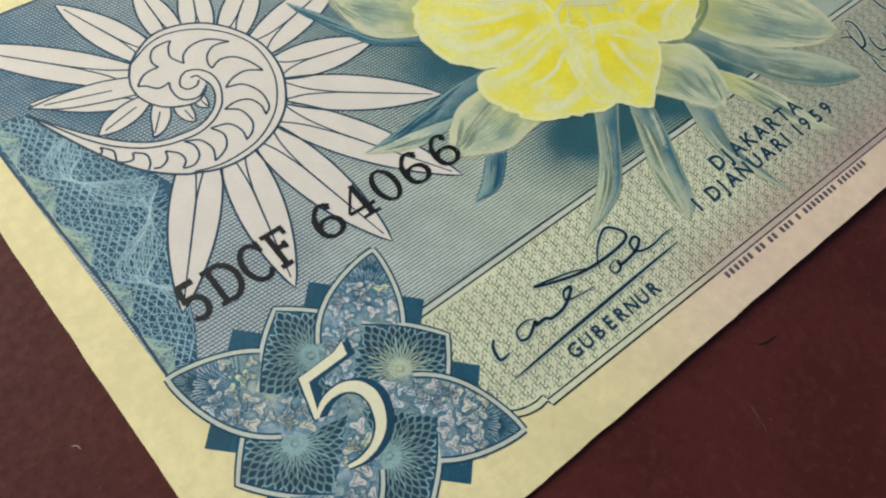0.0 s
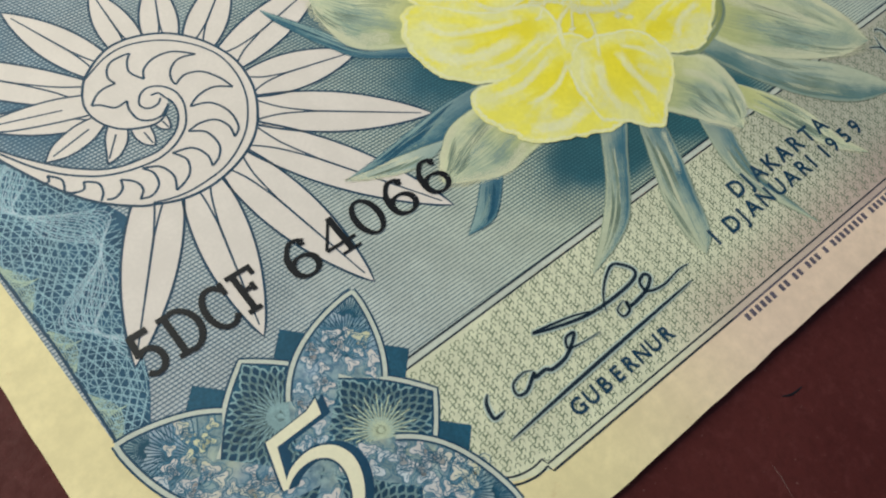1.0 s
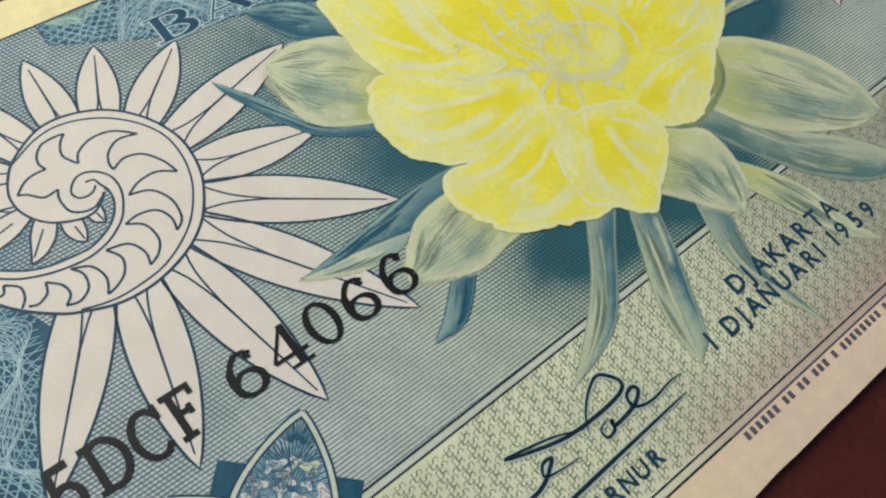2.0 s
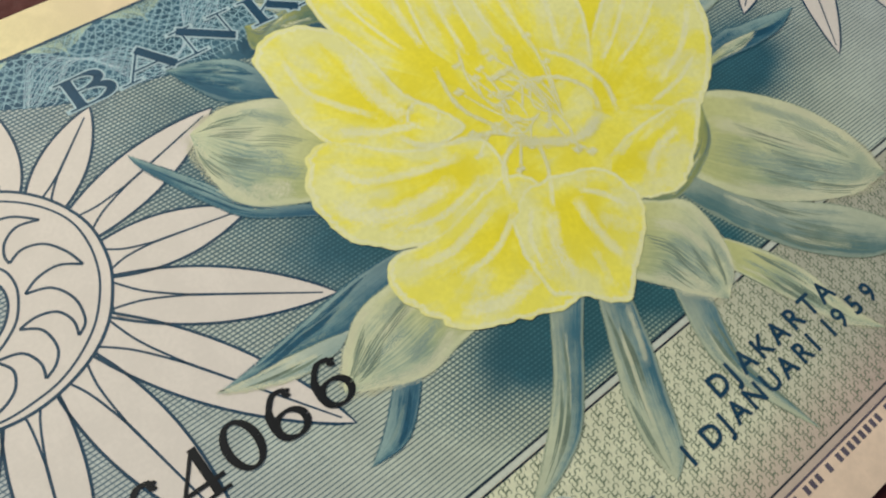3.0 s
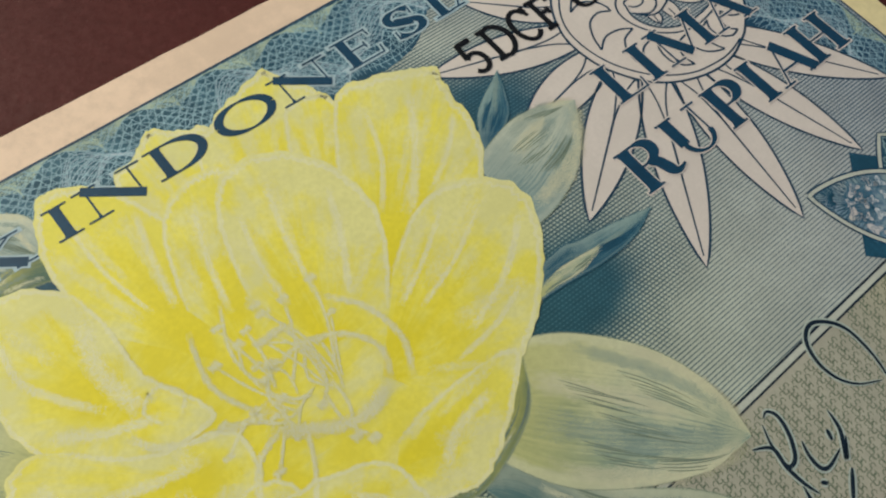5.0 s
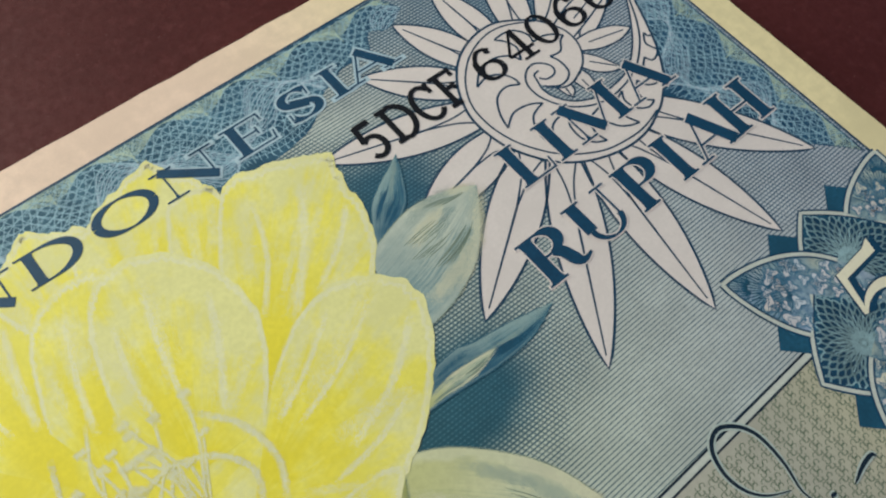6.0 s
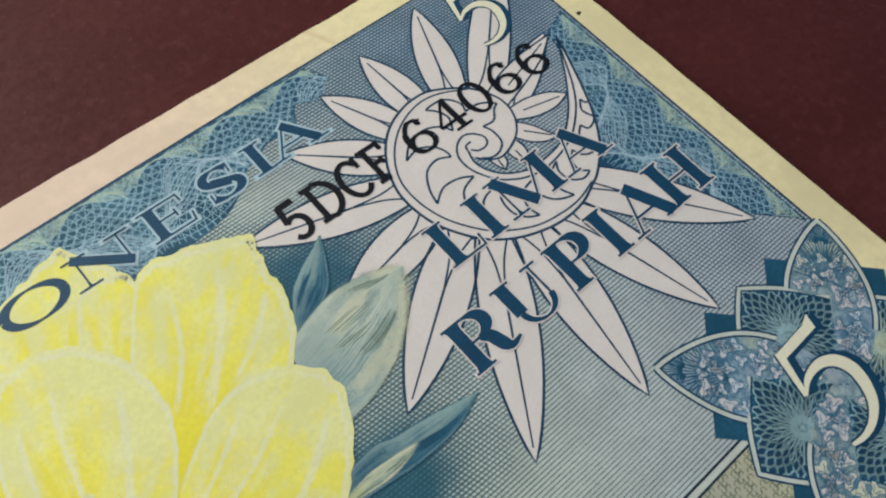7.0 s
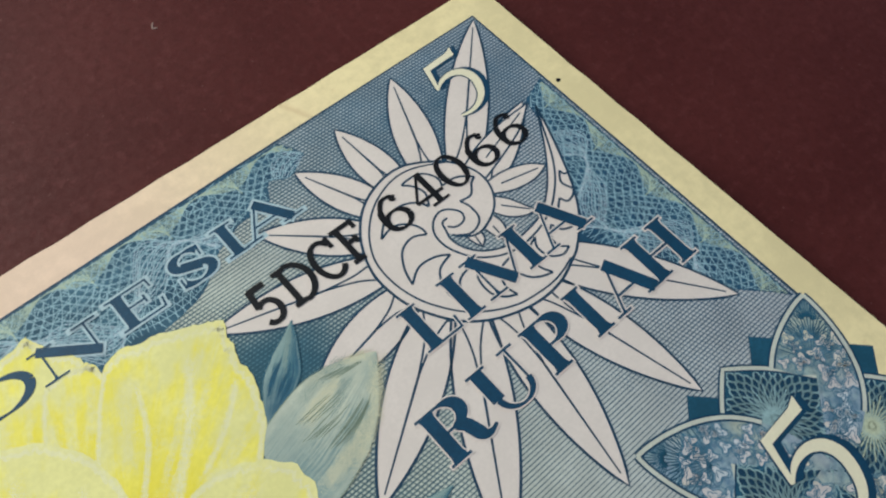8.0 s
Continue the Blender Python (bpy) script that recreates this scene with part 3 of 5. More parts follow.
def build_wheel(cx, cy, flip):
    """A nautilus wheel with a tail, its rays outside; flip mirrors it."""
    def P(pts):
        return [(cx + flip * x, cy + y) for x, y in pts]

    def bladeline(a, r0, r1, half):
        c, s = math.cos(radians(a)), math.sin(radians(a))
        pts = []
        for side in (1, -1):
            for i in range(17):
                k = i / 16 if side > 0 else 1 - i / 16
                w = side * half * math.sin(math.pi * (0.2 + 0.8 * k)) ** 0.8 if k < 1 else 0
                r = r0 + (r1 - r0) * k
                pts.append((c * r - s * w, s * r + c * w))
        return P(pts)

    # rim: from the head over the top and round to the tip of the tail
    rim = smooth([(-5.1, 4.8), (-4.2, 6.1), (-2.6, 7.3), (-1.1, 8.0), (0.4, 8.1), (1.9, 7.8), (3.3, 7.2), (4.5, 6.3), (5.6, 5.0), (6.4, 3.5), (6.9, 1.8), (6.9, 0.0),
                  (6.5, -1.9), (5.6, -3.7), (4.5, -5.2), (3.2, -6.3), (1.7, -7.1), (-0.2, -7.7), (-2.0, -7.9), (-3.8, -7.7), (-5.4, -7.1), (-6.8, -6.4), (-8.9, -4.6),
                  (-10.5, -2.4), (-11.8, 0.1), (-13.2, 3.3), (-14.0, 5.5)], n=5)
    inner = smooth([(-4.1, 6.1), (-1.9, 7.2), (0.0, 7.5), (2.0, 7.0), (3.7, 6.0), (5.2, 4.4), (6.1, 2.5), (6.2, 0.3), (5.7, -1.8), (4.8, -3.5), (3.6, -5.0), (2.0, -6.2),
                    (0.3, -7.0), (-1.3, -7.3), (-3.0, -7.4), (-4.4, -7.2), (-5.7, -6.8)], n=5)
    belly = smooth([(-5.1, 4.8), (-5.5, 3.7), (-5.5, 2.5), (-5.1, 1.4), (-4.3, 0.4), (-3.3, -0.2), (-2.1, -0.6), (-1.2, -0.5), (-0.4, 0.1), (0.0, 0.6)], n=5)
    outer_arm = smooth([(-0.2, 1.4), (-0.6, 1.0), (-1.2, 0.9), (-1.7, 1.1), (-1.9, 1.6), (-1.7, 2.1), (-1.2, 2.6), (-0.6, 2.8), (0.1, 2.6), (0.7, 2.1), (1.1, 1.3), (1.1, 0.2),
                        (0.7, -0.9), (0.0, -2.0), (-1.0, -2.8), (-2.0, -3.3), (-3.4, -3.6), (-4.8, -3.5), (-6.2, -3.2), (-7.7, -2.6), (-9.0, -1.7), (-10.2, -0.6),
                        (-11.3, 0.8), (-12.1, 2.1), (-13.0, 3.7), (-14.0, 5.5)], n=4)
    inner_arm = smooth([(-0.7, 2.0), (-0.1, 1.9), (0.1, 1.3), (0.35, 0.5), (0.2, -0.5), (-0.3, -1.4), (-1.0, -2.1), (-1.9, -2.6), (-3.0, -2.95), (-4.4, -2.9), (-5.9, -2.7),
                        (-7.2, -2.2), (-8.5, -1.3), (-9.7, -0.2), (-11.1, 1.4), (-12.3, 3.0), (-14.0, 5.5)], n=5)
    bm = bmesh.new()
    fill(bm, P(rim[:-1] + inner_arm[::-1][:-12] + belly[::-1][1:-1]), 7.0)
    wheel = part("sun_wheel", bm, M_CREAM, note, "cream spiral wheel with pointed rays, outlined in blue")
    for a, r, half in RAYS:
        start = 5.4 if a == 154 else 6.2
        bm = bmesh.new()
        line = bladeline(a, start, r, half)
        fill(bm, line[:17] + line[18:33], 5.0)
        part("ray", bm, M_CREAM, wheel)
        bm = bmesh.new()
        ribbon(bm, line[:17] + line[18:], 0.2, 5.7)
        c, s = math.cos(radians(a)), math.sin(radians(a))
        fork = start + 0.36 * (r - start)
        ribbon(bm, P([(c * fork, s * fork), (c * (r - 1.0), s * (r - 1.0))]), [0.2, 0.12], 6.0)
        for side in (1, -1):
            k = start + 0.16 * (r - start)
            q = [(c * fork, s * fork), (c * k - s * side * 0.16 * half, s * k + c * side * 0.16 * half), (c * start - s * side * 0.55 * half, s * start + c * side * 0.55 * half)]
            ribbon(bm, smooth(P(q), n=4), 0.16, 6.2)
        part("outline", bm, M_BLUE, wheel)
    for one, two in BUDS:
        a, b = smooth(list(one), n=6), smooth(list(two), n=6)
        bm = bmesh.new()
        fill(bm, P(a[:-1] + b[::-1]), 6.5)
        part("small_ray", bm, M_CREAM, wheel)
        bm = bmesh.new()
        for side in (a, b):
            ribbon(bm, P(side), 0.17, 6.9)
        root, tip = ((a[0][0] + b[0][0]) / 2, (a[0][1] + b[0][1]) / 2), a[-1]
        ribbon(bm, P([(root[0] + (tip[0] - root[0]) * k, root[1] + (tip[1] - root[1]) * k) for k in (0.2, 0.5, 0.85)]), 0.14, 7.0)
        part("small_ray_outline", bm, M_BLUE, wheel)
    for name, pts, w in (("rim_line", rim, 0.22), ("rim_line", inner, 0.16), ("spiral_line", belly, 0.19), ("spiral_line", outer_arm, 0.18), ("spiral_line", inner_arm, 0.18)):
        bm = bmesh.new()
        ribbon(bm, P(pts), w, 9.2)
        part(name, bm, M_BLUE, wheel)
    for pts in SCALLOPS + CRESTS + FINS:
        bm = bmesh.new()
        ribbon(bm, P(smooth(list(pts), n=6)), 0.19, 9.4)
        part("scallop_line", bm, M_BLUE, wheel)


build_wheel(20.9, 44.3, 1)
build_wheel(101.4, 45.7, -1)


# ---- the two rosettes with their numerals ----
def numeral_five(x, y, size, h, parent):
    """A tall ivory 5 with a dark shade to its right; x, y: its lower left corner."""
    s = size
    bowl = smooth([(0.07, 0.56), (0.16, 0.625), (0.28, 0.655), (0.40, 0.64), (0.50, 0.57), (0.545, 0.45), (0.52, 0.31), (0.44, 0.17), (0.30, 0.075), (0.15, 0.045), (0.02, 0.065)], n=4)
    full = np.interp(np.linspace(0, 10, len(bowl)), range(11), (0.02, 0.05, 0.07, 0.09, 0.11, 0.118, 0.11, 0.088, 0.065, 0.048, 0.03))
    stem = [(0.17, 0.93), (0.055, 0.55)]
    flag = [(0.635, 1.0), (0.60, 0.87), (0.15, 0.855), (0.14, 0.935), (0.52, 0.955)]

    def put(pts, dx=0.0, dy=0.0):
        return [(x + (a + dx) * s, y + (b + dy) * s) for a, b in pts]

    for mat, grow, dx, dy, dz, name in ((M_TITLE, 0.03, 0.055, -0.02, 0.0, "numeral_shade"), (M_TITLE, 0.035, 0.0, 0.0, 1.5, "numeral_edge"), (M_IVORY, 0.0, 0.0, 0.0, 3.0, "numeral")):
        bm = bmesh.new()
        ribbon(bm, put(bowl, dx, dy), [float(w + grow) * s for w in full], h + dz)
        ribbon(bm, put(stem, dx, dy), [(0.075 + grow) * s, (0.045 + grow) * s], h + dz + 0.3)
        cx, cy = 0.38, 0.92
        fill(bm, put([(cx + (a - cx) * (1 + 1.6 * grow), cy + (b - cy) * (1 + 9 * grow)) for a, b in flag], dx, dy), h + dz + 0.6)
        part(name, bm, mat, parent, "tall ivory numeral five" if not grow else "")


def build_rosette(cx, cy, size, five, flip=1):
    """Eight-fold rosette: four engraved squares and four lace leaves that weave round, on dark tabs."""
    S = size
    D = 0.98 * S

    def at(q, x, y):
        c, s = ((1, 0), (0, 1), (-1, 0), (0, -1))[q]
        return (cx + flip * (c * x - s * y), cy + s * x + c * y)

    bm = bmesh.new()
    fill(bm, [(cx + 0.86 * S, cy), (cx, cy + 0.86 * S), (cx - 0.86 * S, cy), (cx, cy - 0.86 * S)], 6.4)
    rosette = part("rosette", bm, M_TEAL, note, "blue guilloche rosette of woven squares and leaves")
    for a in range(8):
        t = radians(22.5 + 45 * a)
        x, y = cx + 0.93 * S * math.cos(t), cy + 0.93 * S * math.sin(t)
        d = 0.165 * S
        bm = bmesh.new()
        fill(bm, [(x - d, y), (x, y - d), (x + d, y), (x, y + d)], 5.0 + 0.1 * a)
        part("tab", bm, M_TEAL, rosette)

    def bow(a, b, out, n=10):
        (ax, ay), (bx, by) = a, b
        mx, my = (by - ay), -(bx - ax)
        d = math.hypot(mx, my)
        return [(ax + (bx - ax) * i / n + mx / d * out * math.sin(math.pi * i / n), ay + (by - ay) * i / n + my / d * out * math.sin(math.pi * i / n)) for i in range(n + 1)]

    for q in range(4):
        corner = [(0.0, 0.0), (D / 2, -D / 2), (D, 0.0), (D / 2, D / 2)]
        e1 = bow(corner[1], corner[2], 0.035 * S)
        e2 = bow(corner[2], corner[3], 0.035 * S)
        pts = [at(q, *c) for c in [corner[0]] + e1 + e2[1:]]
        bm = bmesh.new()
        fill(bm, pts, 7.0)
        part("square", bm, M_TEAL, rosette)
        # fan of scales round the square's middle
        bm, drops = bmesh.new(), bmesh.new()
        fx, fy = at(q, D / 2, 0)
        shape = [at(q, x * 0.93 + D * 0.03, y * 0.93) for x, y in corner]
        for ring in range(11):
            r0 = 0.043 * S * (ring + 2.4)
            nsc = 26
            for j in range(nsc):
                a = 360 / nsc * (j + 0.5 * (ring % 2))
                c, s = math.cos(radians(a)), math.sin(radians(a))
                x, y = fx + c * r0, fy + s * r0
                if not inside(shape, x, y):
                    continue
                w = math.pi * r0 / nsc
                ln = 0.05 * S
                loop = [(x + c * u - s * v, y + s * u + c * v) for u, v in ((-ln, 0), (0, w * 0.75), (ln * 0.7, w * 0.45), (ln, 0), (ln * 0.7, -w * 0.45), (0, -w * 0.75), (-ln, 0))]
                ribbon(bm, loop, (0.0105 + 0.0007 * ring) * S, 7.8)
                fill(drops, [(x + c * (u * 0.62 + ln * 0.12) - s * v * 0.62, y + s * (u * 0.62 + ln * 0.12) + c * v * 0.62) for u, v in ((-ln, 0), (0, w * 0.75), (ln * 0.7, w * 0.45), (ln, 0), (ln * 0.7, -w * 0.45), (0, -w * 0.75))], 7.5)
        spokes = bmesh.new()
        fill(spokes, arc(fx, fy, 0.022 * S, 0.022 * S, 0, 330, 11), 8.3)
        for j in range(36):
            a = radians(10 * j)
            long = (0.26, 0.19)[j % 2] * S
            end = (fx + math.cos(a) * long, fy + math.sin(a) * long)
            if inside(shape, *end):
                ribbon(spokes, [(fx + math.cos(a) * 0.004 * S, fy + math.sin(a) * 0.004 * S), end], 0.0115 * S, 8.1, taper=True)
        tagged(part("spoke", spokes, M_LACEGOLD if q == (0 if flip > 0 else 2) else M_FAN, rosette), kind="stuff")
        tagged(part("scale_fan", bm, M_FAN, rosette), kind="stuff")
        tagged(part("scale_drop", drops, M_BLUE, rosette), kind="stuff")
        bm = bmesh.new()
        rim = [at(q, *c) for c in e1 + e2[1:]]
        ribbon(bm, rim, 0.060 * S, 8.4)
        part("square_edge", bm, M_TITLE, rosette)
        bm = bmesh.new()
        ribbon(bm, rim, 0.030 * S, 8.9)
        part("square_border", bm, M_EDGE, rosette)
    for q in range(4):
        # leaf along the diagonal after square q; one half runs in over the next square, the other stops at square q
        tip, half, n = 1.36 * S, 0.335 * S, 24
        c = math.sqrt(0.5)

        def leaf(u, w):
            return at(q, c * u - c * w, c * u + c * w)

        prof = [half * math.sin(math.pi * (0.06 + 0.94 * i / n)) ** 0.85 if i < n else 0.0 for i in range(n + 1)]
        over = [leaf(tip * i / n, prof[i]) for i in range(n + 1)]
        cut = next(i for i in range(n) if tip * i / n > D * c * 1.02)
        under = [leaf(tip * i / n, -prof[i]) for i in range(n - 1, cut - 1, -1)]
        inner = [leaf(D * c * 1.0, -prof[cut] * 0.4), leaf(D * c * 1.02, 0.0), leaf(0.1, 0.0)]
        bm = bmesh.new()
        fill(bm, over + under + inner, 9.6)
        part("lace_leaf", bm, M_LACE, rosette, "pale lace-patterned leaf")
        for width, mat, h, name in ((0.062, M_TITLE, 11.4, "leaf_edge"), (0.031, M_EDGE, 11.9, "leaf_border")):
            bm = bmesh.new()
            ribbon(bm, over[8:], width * S, h)
            ribbon(bm, [over[-1]] + under, width * S, h + 0.2)
            part(name, bm, mat, rosette)
        # fine lines spread to the edge near the tip; rows of trefoil blossoms fill the rest
        bm, bloom, loops = bmesh.new(), bmesh.new(), bmesh.new()

        def width_at(u):
            return prof[min(n, max(0, int(round(n * u / tip))))] * 0.88

        for row in range(3):
            u0 = tip * (0.60, 0.72, 0.84)[row]
            for k in range(-9, 10):
                a = radians(8.2 * k)
                reach = 0.0
                while reach < 0.34 * S and abs(math.sin(a)) * reach < width_at(u0 + math.cos(a) * reach) and u0 + math.cos(a) * reach < tip * 0.97:
                    reach += 0.012 * S
                if reach > 0.05 * S:
                    ribbon(bm, [leaf(u0 + math.cos(a) * 0.03 * S, math.sin(a) * 0.03 * S), leaf(u0 + math.cos(a) * reach, math.sin(a) * reach)], 0.0085 * S, 10.2 + 0.05 * row)
        for i in range(15):
            u = tip * (0.12 + 0.044 * i)
            for w in ((-0.66, -0.22, 0.22, 0.66) if i % 2 else (-0.85, -0.44, 0.0, 0.44, 0.85)):
                if w < 0.1 and u < D * c * 1.08:
                    continue
                if math.sin(7.3 * i + 11.0 * w + q) < -0.55:
                    continue
                r = (0.056 + 0.014 * math.sin(2.1 * i + 5 * w)) * S
                mid = (u + 0.03 * S * math.sin(9.1 * i + 4 * w + q), w * width_at(u) + 0.02 * S * math.sin(5.3 * i + 17 * w))
                turn = 0.9 * math.sin(3.7 * i + 7 * w + 2 * q)

                def lobe(k, a):
                    g = r * k * (0.82 + 0.34 * math.cos(3 * a) + 0.10 * math.cos(a))
                    return leaf(mid[0] + g * math.cos(a + turn), mid[1] + g * math.sin(a + turn))

                fill(bloom, [lobe(1.0, radians(a)) for a in range(0, 360, 15)], 10.5)
                for k, g in ((1.02, 0.007), (1.45, 0.006)):
                    ribbon(loops, [lobe(k, radians(a)) for a in range(0, 360, 20)], g * S, 10.8, closed=True)
                ribbon(loops, [lobe(0.5, radians(a)) for a in range(-120, 121, 30)], 0.007 * S, 10.9)
        tagged(part("blossom_line", loops, M_LOOP, rosette), kind="stuff")
        tagged(part("lace_ray", bm, M_TEAL, rosette), kind="stuff")
        tagged(part("blossom", bloom, M_BLOOM, rosette), kind="stuff")
    numeral_five(*five, 8.8, 12.0, rosette)


build_rosette(13.4, 13.4, 9.95, (10.4, 9.1))
build_rosette(108.9, 15.5, 9.95, (105.6, 11.9), -1)
numeral_five(109.7, 54.0, 6.8, 12.0, note)


# ---- the leaves round the flower: each between two sides that run from its foot to its tip ----
def leaf(i, name, mat, one, two, washes=()):
    h, n, m = 9.6 + 0.5 * i, 24, 8

    def even(pts):
        line = smooth(list(pts), n=8)
        run = [0.0]
        for a, b in zip(line, line[1:]):
            run.append(run[-1] + math.hypot(b[0] - a[0], b[1] - a[1]))
        return [tuple(np.interp(run[-1] * k / n, run, [q[c] for q in line]) for c in (0, 1)) for k in range(n + 1)]

    a, b = even(one), even(two)
    bm = bmesh.new()
    uvl = bm.loops.layers.uv.verify()
    rows = []
    for k in range(n + 1):
        row = []
        for j in range(m + 1):
            f = j / m
            x, y = a[k][0] + (b[k][0] - a[k][0]) * f, a[k][1] + (b[k][1] - a[k][1]) * f
            if j in (0, m) and 0 < k < n:
                x, y = x + 0.07 * noise.noise((x, y, 2.0 + i)), y + 0.07 * noise.noise((x, y, 8.0 + i))
            row.append((bm.verts.new(V(x, y, h)), (k / n, 1 - 2 * f)))
        rows.append(row)
    for k in range(n):
        for j in range(m):
            q = (rows[k][j], rows[k + 1][j], rows[k + 1][j + 1], rows[k][j + 1])
            f = bm.faces.new([v for v, _ in q])
            for loop, (_, uv) in zip(f.loops, q):
                loop[uvl].uv = uv
            f.normal_update()
            if f.normal.z < 0:
                f.normal_flip()
    lf = part(name, bm, mat, note, "dark teal engraved leaf" if mat is M_DARKLEAF else "grey-green engraved leaf")
    for side in (a, b):
        bm = bmesh.new()
        soft(bm, side, 0.22, h + 0.15)
        part("leaf_outline", bm, M_SOFTTEAL if mat is M_DARKLEAF else M_SOFTSAGE, lf)
    # strokes of shade along the blade, and a pale rim inside the pale leaves
    rnd = random.Random(70 + i)
    size = max(math.hypot(p[0] - q[0], p[1] - q[1]) for p, q in zip(a, b))

    def along(v0, v1, k0, k1):
        pts = []
        for j in range(13):
            k = k0 + (k1 - k0) * j / 12
            v = v0 + (v1 - v0) * j / 12
            c = min(int(k * n), n - 1)
            f = k * n - c
            p, q = ((e[c][0] + (e[c + 1][0] - e[c][0]) * f, e[c][1] + (e[c + 1][1] - e[c][1]) * f) for e in (a, b))
            pts.append((p[0] + (q[0] - p[0]) * v, p[1] + (q[1] - p[1]) * v))
        return pts

    def stroke(name, mat, w, z, *way):
        bm = bmesh.new()
        soft(bm, along(*way), w, h + z)
        part(name, bm, mat, lf)

    if mat in (M_PALELEAF, M_GREYLEAF):
        stroke("leaf_rim", M_SOFTCREAM, 0.16 * size + 0.3, 0.20, 0.93, 0.93, 0.3, 1.0)
        stroke("leaf_rim", M_SOFTCREAM, 0.10 * size + 0.2, 0.21, 0.06, 0.06, 0.4, 1.0)
    for j, (ink_mat, w, *way) in enumerate(washes):
        stroke("leaf_wash", ink_mat, w, 0.22 + 0.03 * j, *way)
    count = 0 if washes else 5 if size > 3 else 3
    for j in range(count):
        v, k = 0.1 + 0.8 * (j + rnd.uniform(0.2, 0.8)) / count, rnd.uniform(0.12, 0.5)
        shade = (M_SOFTGREY, M_SOFTCREAM, M_SOFTGREY)[j % 3] if mat is not M_DARKLEAF else (M_SOFTTEAL, M_SOFTGREY)[j % 2]
        stroke("leaf_shade", shade, rnd.uniform(0.1, 0.22) * size, 0.24 + 0.04 * j, v, v + rnd.uniform(-0.12, 0.12), k, min(k + rnd.uniform(0.25, 0.5), 0.95))
    # fine engraved hatching in bunches
    bm = bmesh.new()
    for bunch in range(5 if size > 3 else 3):
        v0, k0 = rnd.uniform(0.08, 0.8), rnd.uniform(0.15, 0.6)
        for j in range(6):
            v = v0 + 0.026 * j + rnd.uniform(-0.005, 0.005)
            ribbon(bm, along(v, v + 0.06, k0 + 0.02 * j, min(k0 + 0.02 * j + rnd.uniform(0.15, 0.3), 0.97)), 0.075, h + 0.42 + 0.004 * j, taper=True)
    tagged(part("hatching", bm, M_TEAL if mat is M_DARKLEAF else M_SAGE, lf), kind="stuff")
    return lf


leaf(0, "net_leaf", M_DARKLEAF, ((45.3, 49.7), (44.5, 51.1), (43.4, 52.9), (41.3, 54.0), (38.6, 54.6)), ((44.0, 47.6), (42.2, 48.8), (40.4, 50.2), (39.3, 52.5), (38.6, 54.6)))
leaf(1, "back_leaf", M_GREYLEAF, ((52.6, 53.4), (52.4, 55.5), (52.2, 58.0), (50.0, 59.8), (47.8, 60.8)), ((51.8, 53.2), (49.6, 54.4), (47.7, 56.7), (46.8, 58.2), (47.8, 60.8)))
leaf(2, "green_fold", M_CALYX, ((52.4, 54.2), (50.4, 55.1), (47.9, 54.9), (45.9, 55.2)), ((52.0, 52.4), (49.2, 53.0), (47.0, 53.1), (45.2, 52.8), (45.9, 55.2)))
leaf(3, "thin_leaf", M_DARKLEAF, ((42.6, 38.3), (39.6, 39.9), (37.4, 41.8), (35.7, 44.8), (33.8, 47.7), (32.6, 49.5)), ((41.9, 37.4), (37.0, 40.4), (35.3, 42.7), (33.8, 45.7), (32.8, 48.1), (32.6, 49.5)))
leaf(4, "pale_leaf", M_PALELEAF, ((46.2, 43.0), (44.6, 47.5), (42.2, 48.9), (39.9, 49.4), (37.1, 48.7)), ((42.6, 38.6), (39.0, 40.2), (37.0, 41.8), (36.4, 44.0), (36.5, 46.3), (37.1, 48.7)))
leaf(5, "long_leaf", M_DARKLEAF, ((44.6, 32.6), (40.0, 32.6), (35.4, 32.0), (31.0, 31.3), (28.4, 31.1)), ((42.4, 30.5), (36.8, 29.5), (33.8, 30.0), (30.4, 30.5), (28.4, 31.1)))
leaf(6, "leaf_light", M_GREYLEAF, ((37.6, 29.7), (34.1, 30.4), (30.5, 30.7), (28.2, 31.1)), ((36.2, 29.0), (33.5, 28.9), (30.9, 29.7), (28.2, 31.1)))
leaf(7, "short_leaf", M_DARKLEAF, ((38.4, 25.8), (36.0, 23.6), (34.6, 22.5), (33.2, 21.6)), ((39.9, 24.9), (37.6, 22.6), (35.7, 21.5), (33.2, 21.6)))
leaf(8, "pale_leaf", M_PALELEAF, ((44.7, 30.7), (41.6, 30.9), (38.8, 30.5), (36.8, 29.2), (35.4, 27.7), (34.7, 26.4)), ((46.0, 25.0), (42.8, 24.6), (40.1, 24.2), (37.7, 24.9), (34.7, 26.4)))
leaf(9, "stalk", M_STALK, ((51.6, 25.4), (48.2, 21.0), (45.7, 18.2), (42.9, 15.9), (40.8, 14.4), (39.1, 13.2)), ((53.8, 23.6), (50.0, 19.8), (47.5, 17.0), (45.1, 14.9), (42.1, 13.8), (39.1, 13.2)))
leaf(10, "stalk", M_STALK, ((54.3, 23.4), (51.1, 17.8), (49.5, 15.0), (48.6, 12.5), (48.3, 10.5), (48.5, 9.0)), ((56.3, 22.8), (53.8, 16.6), (52.3, 13.7), (51.4, 11.8), (50.2, 9.9), (48.5, 9.0)))
leaf(11, "stalk", M_STALK, ((59.0, 20.2), (57.1, 15.0), (56.9, 12.2), (57.9, 8.6), (59.4, 5.1)), ((61.2, 18.4), (59.3, 14.2), (58.6, 11.7), (59.0, 8.2), (59.4, 5.1)))
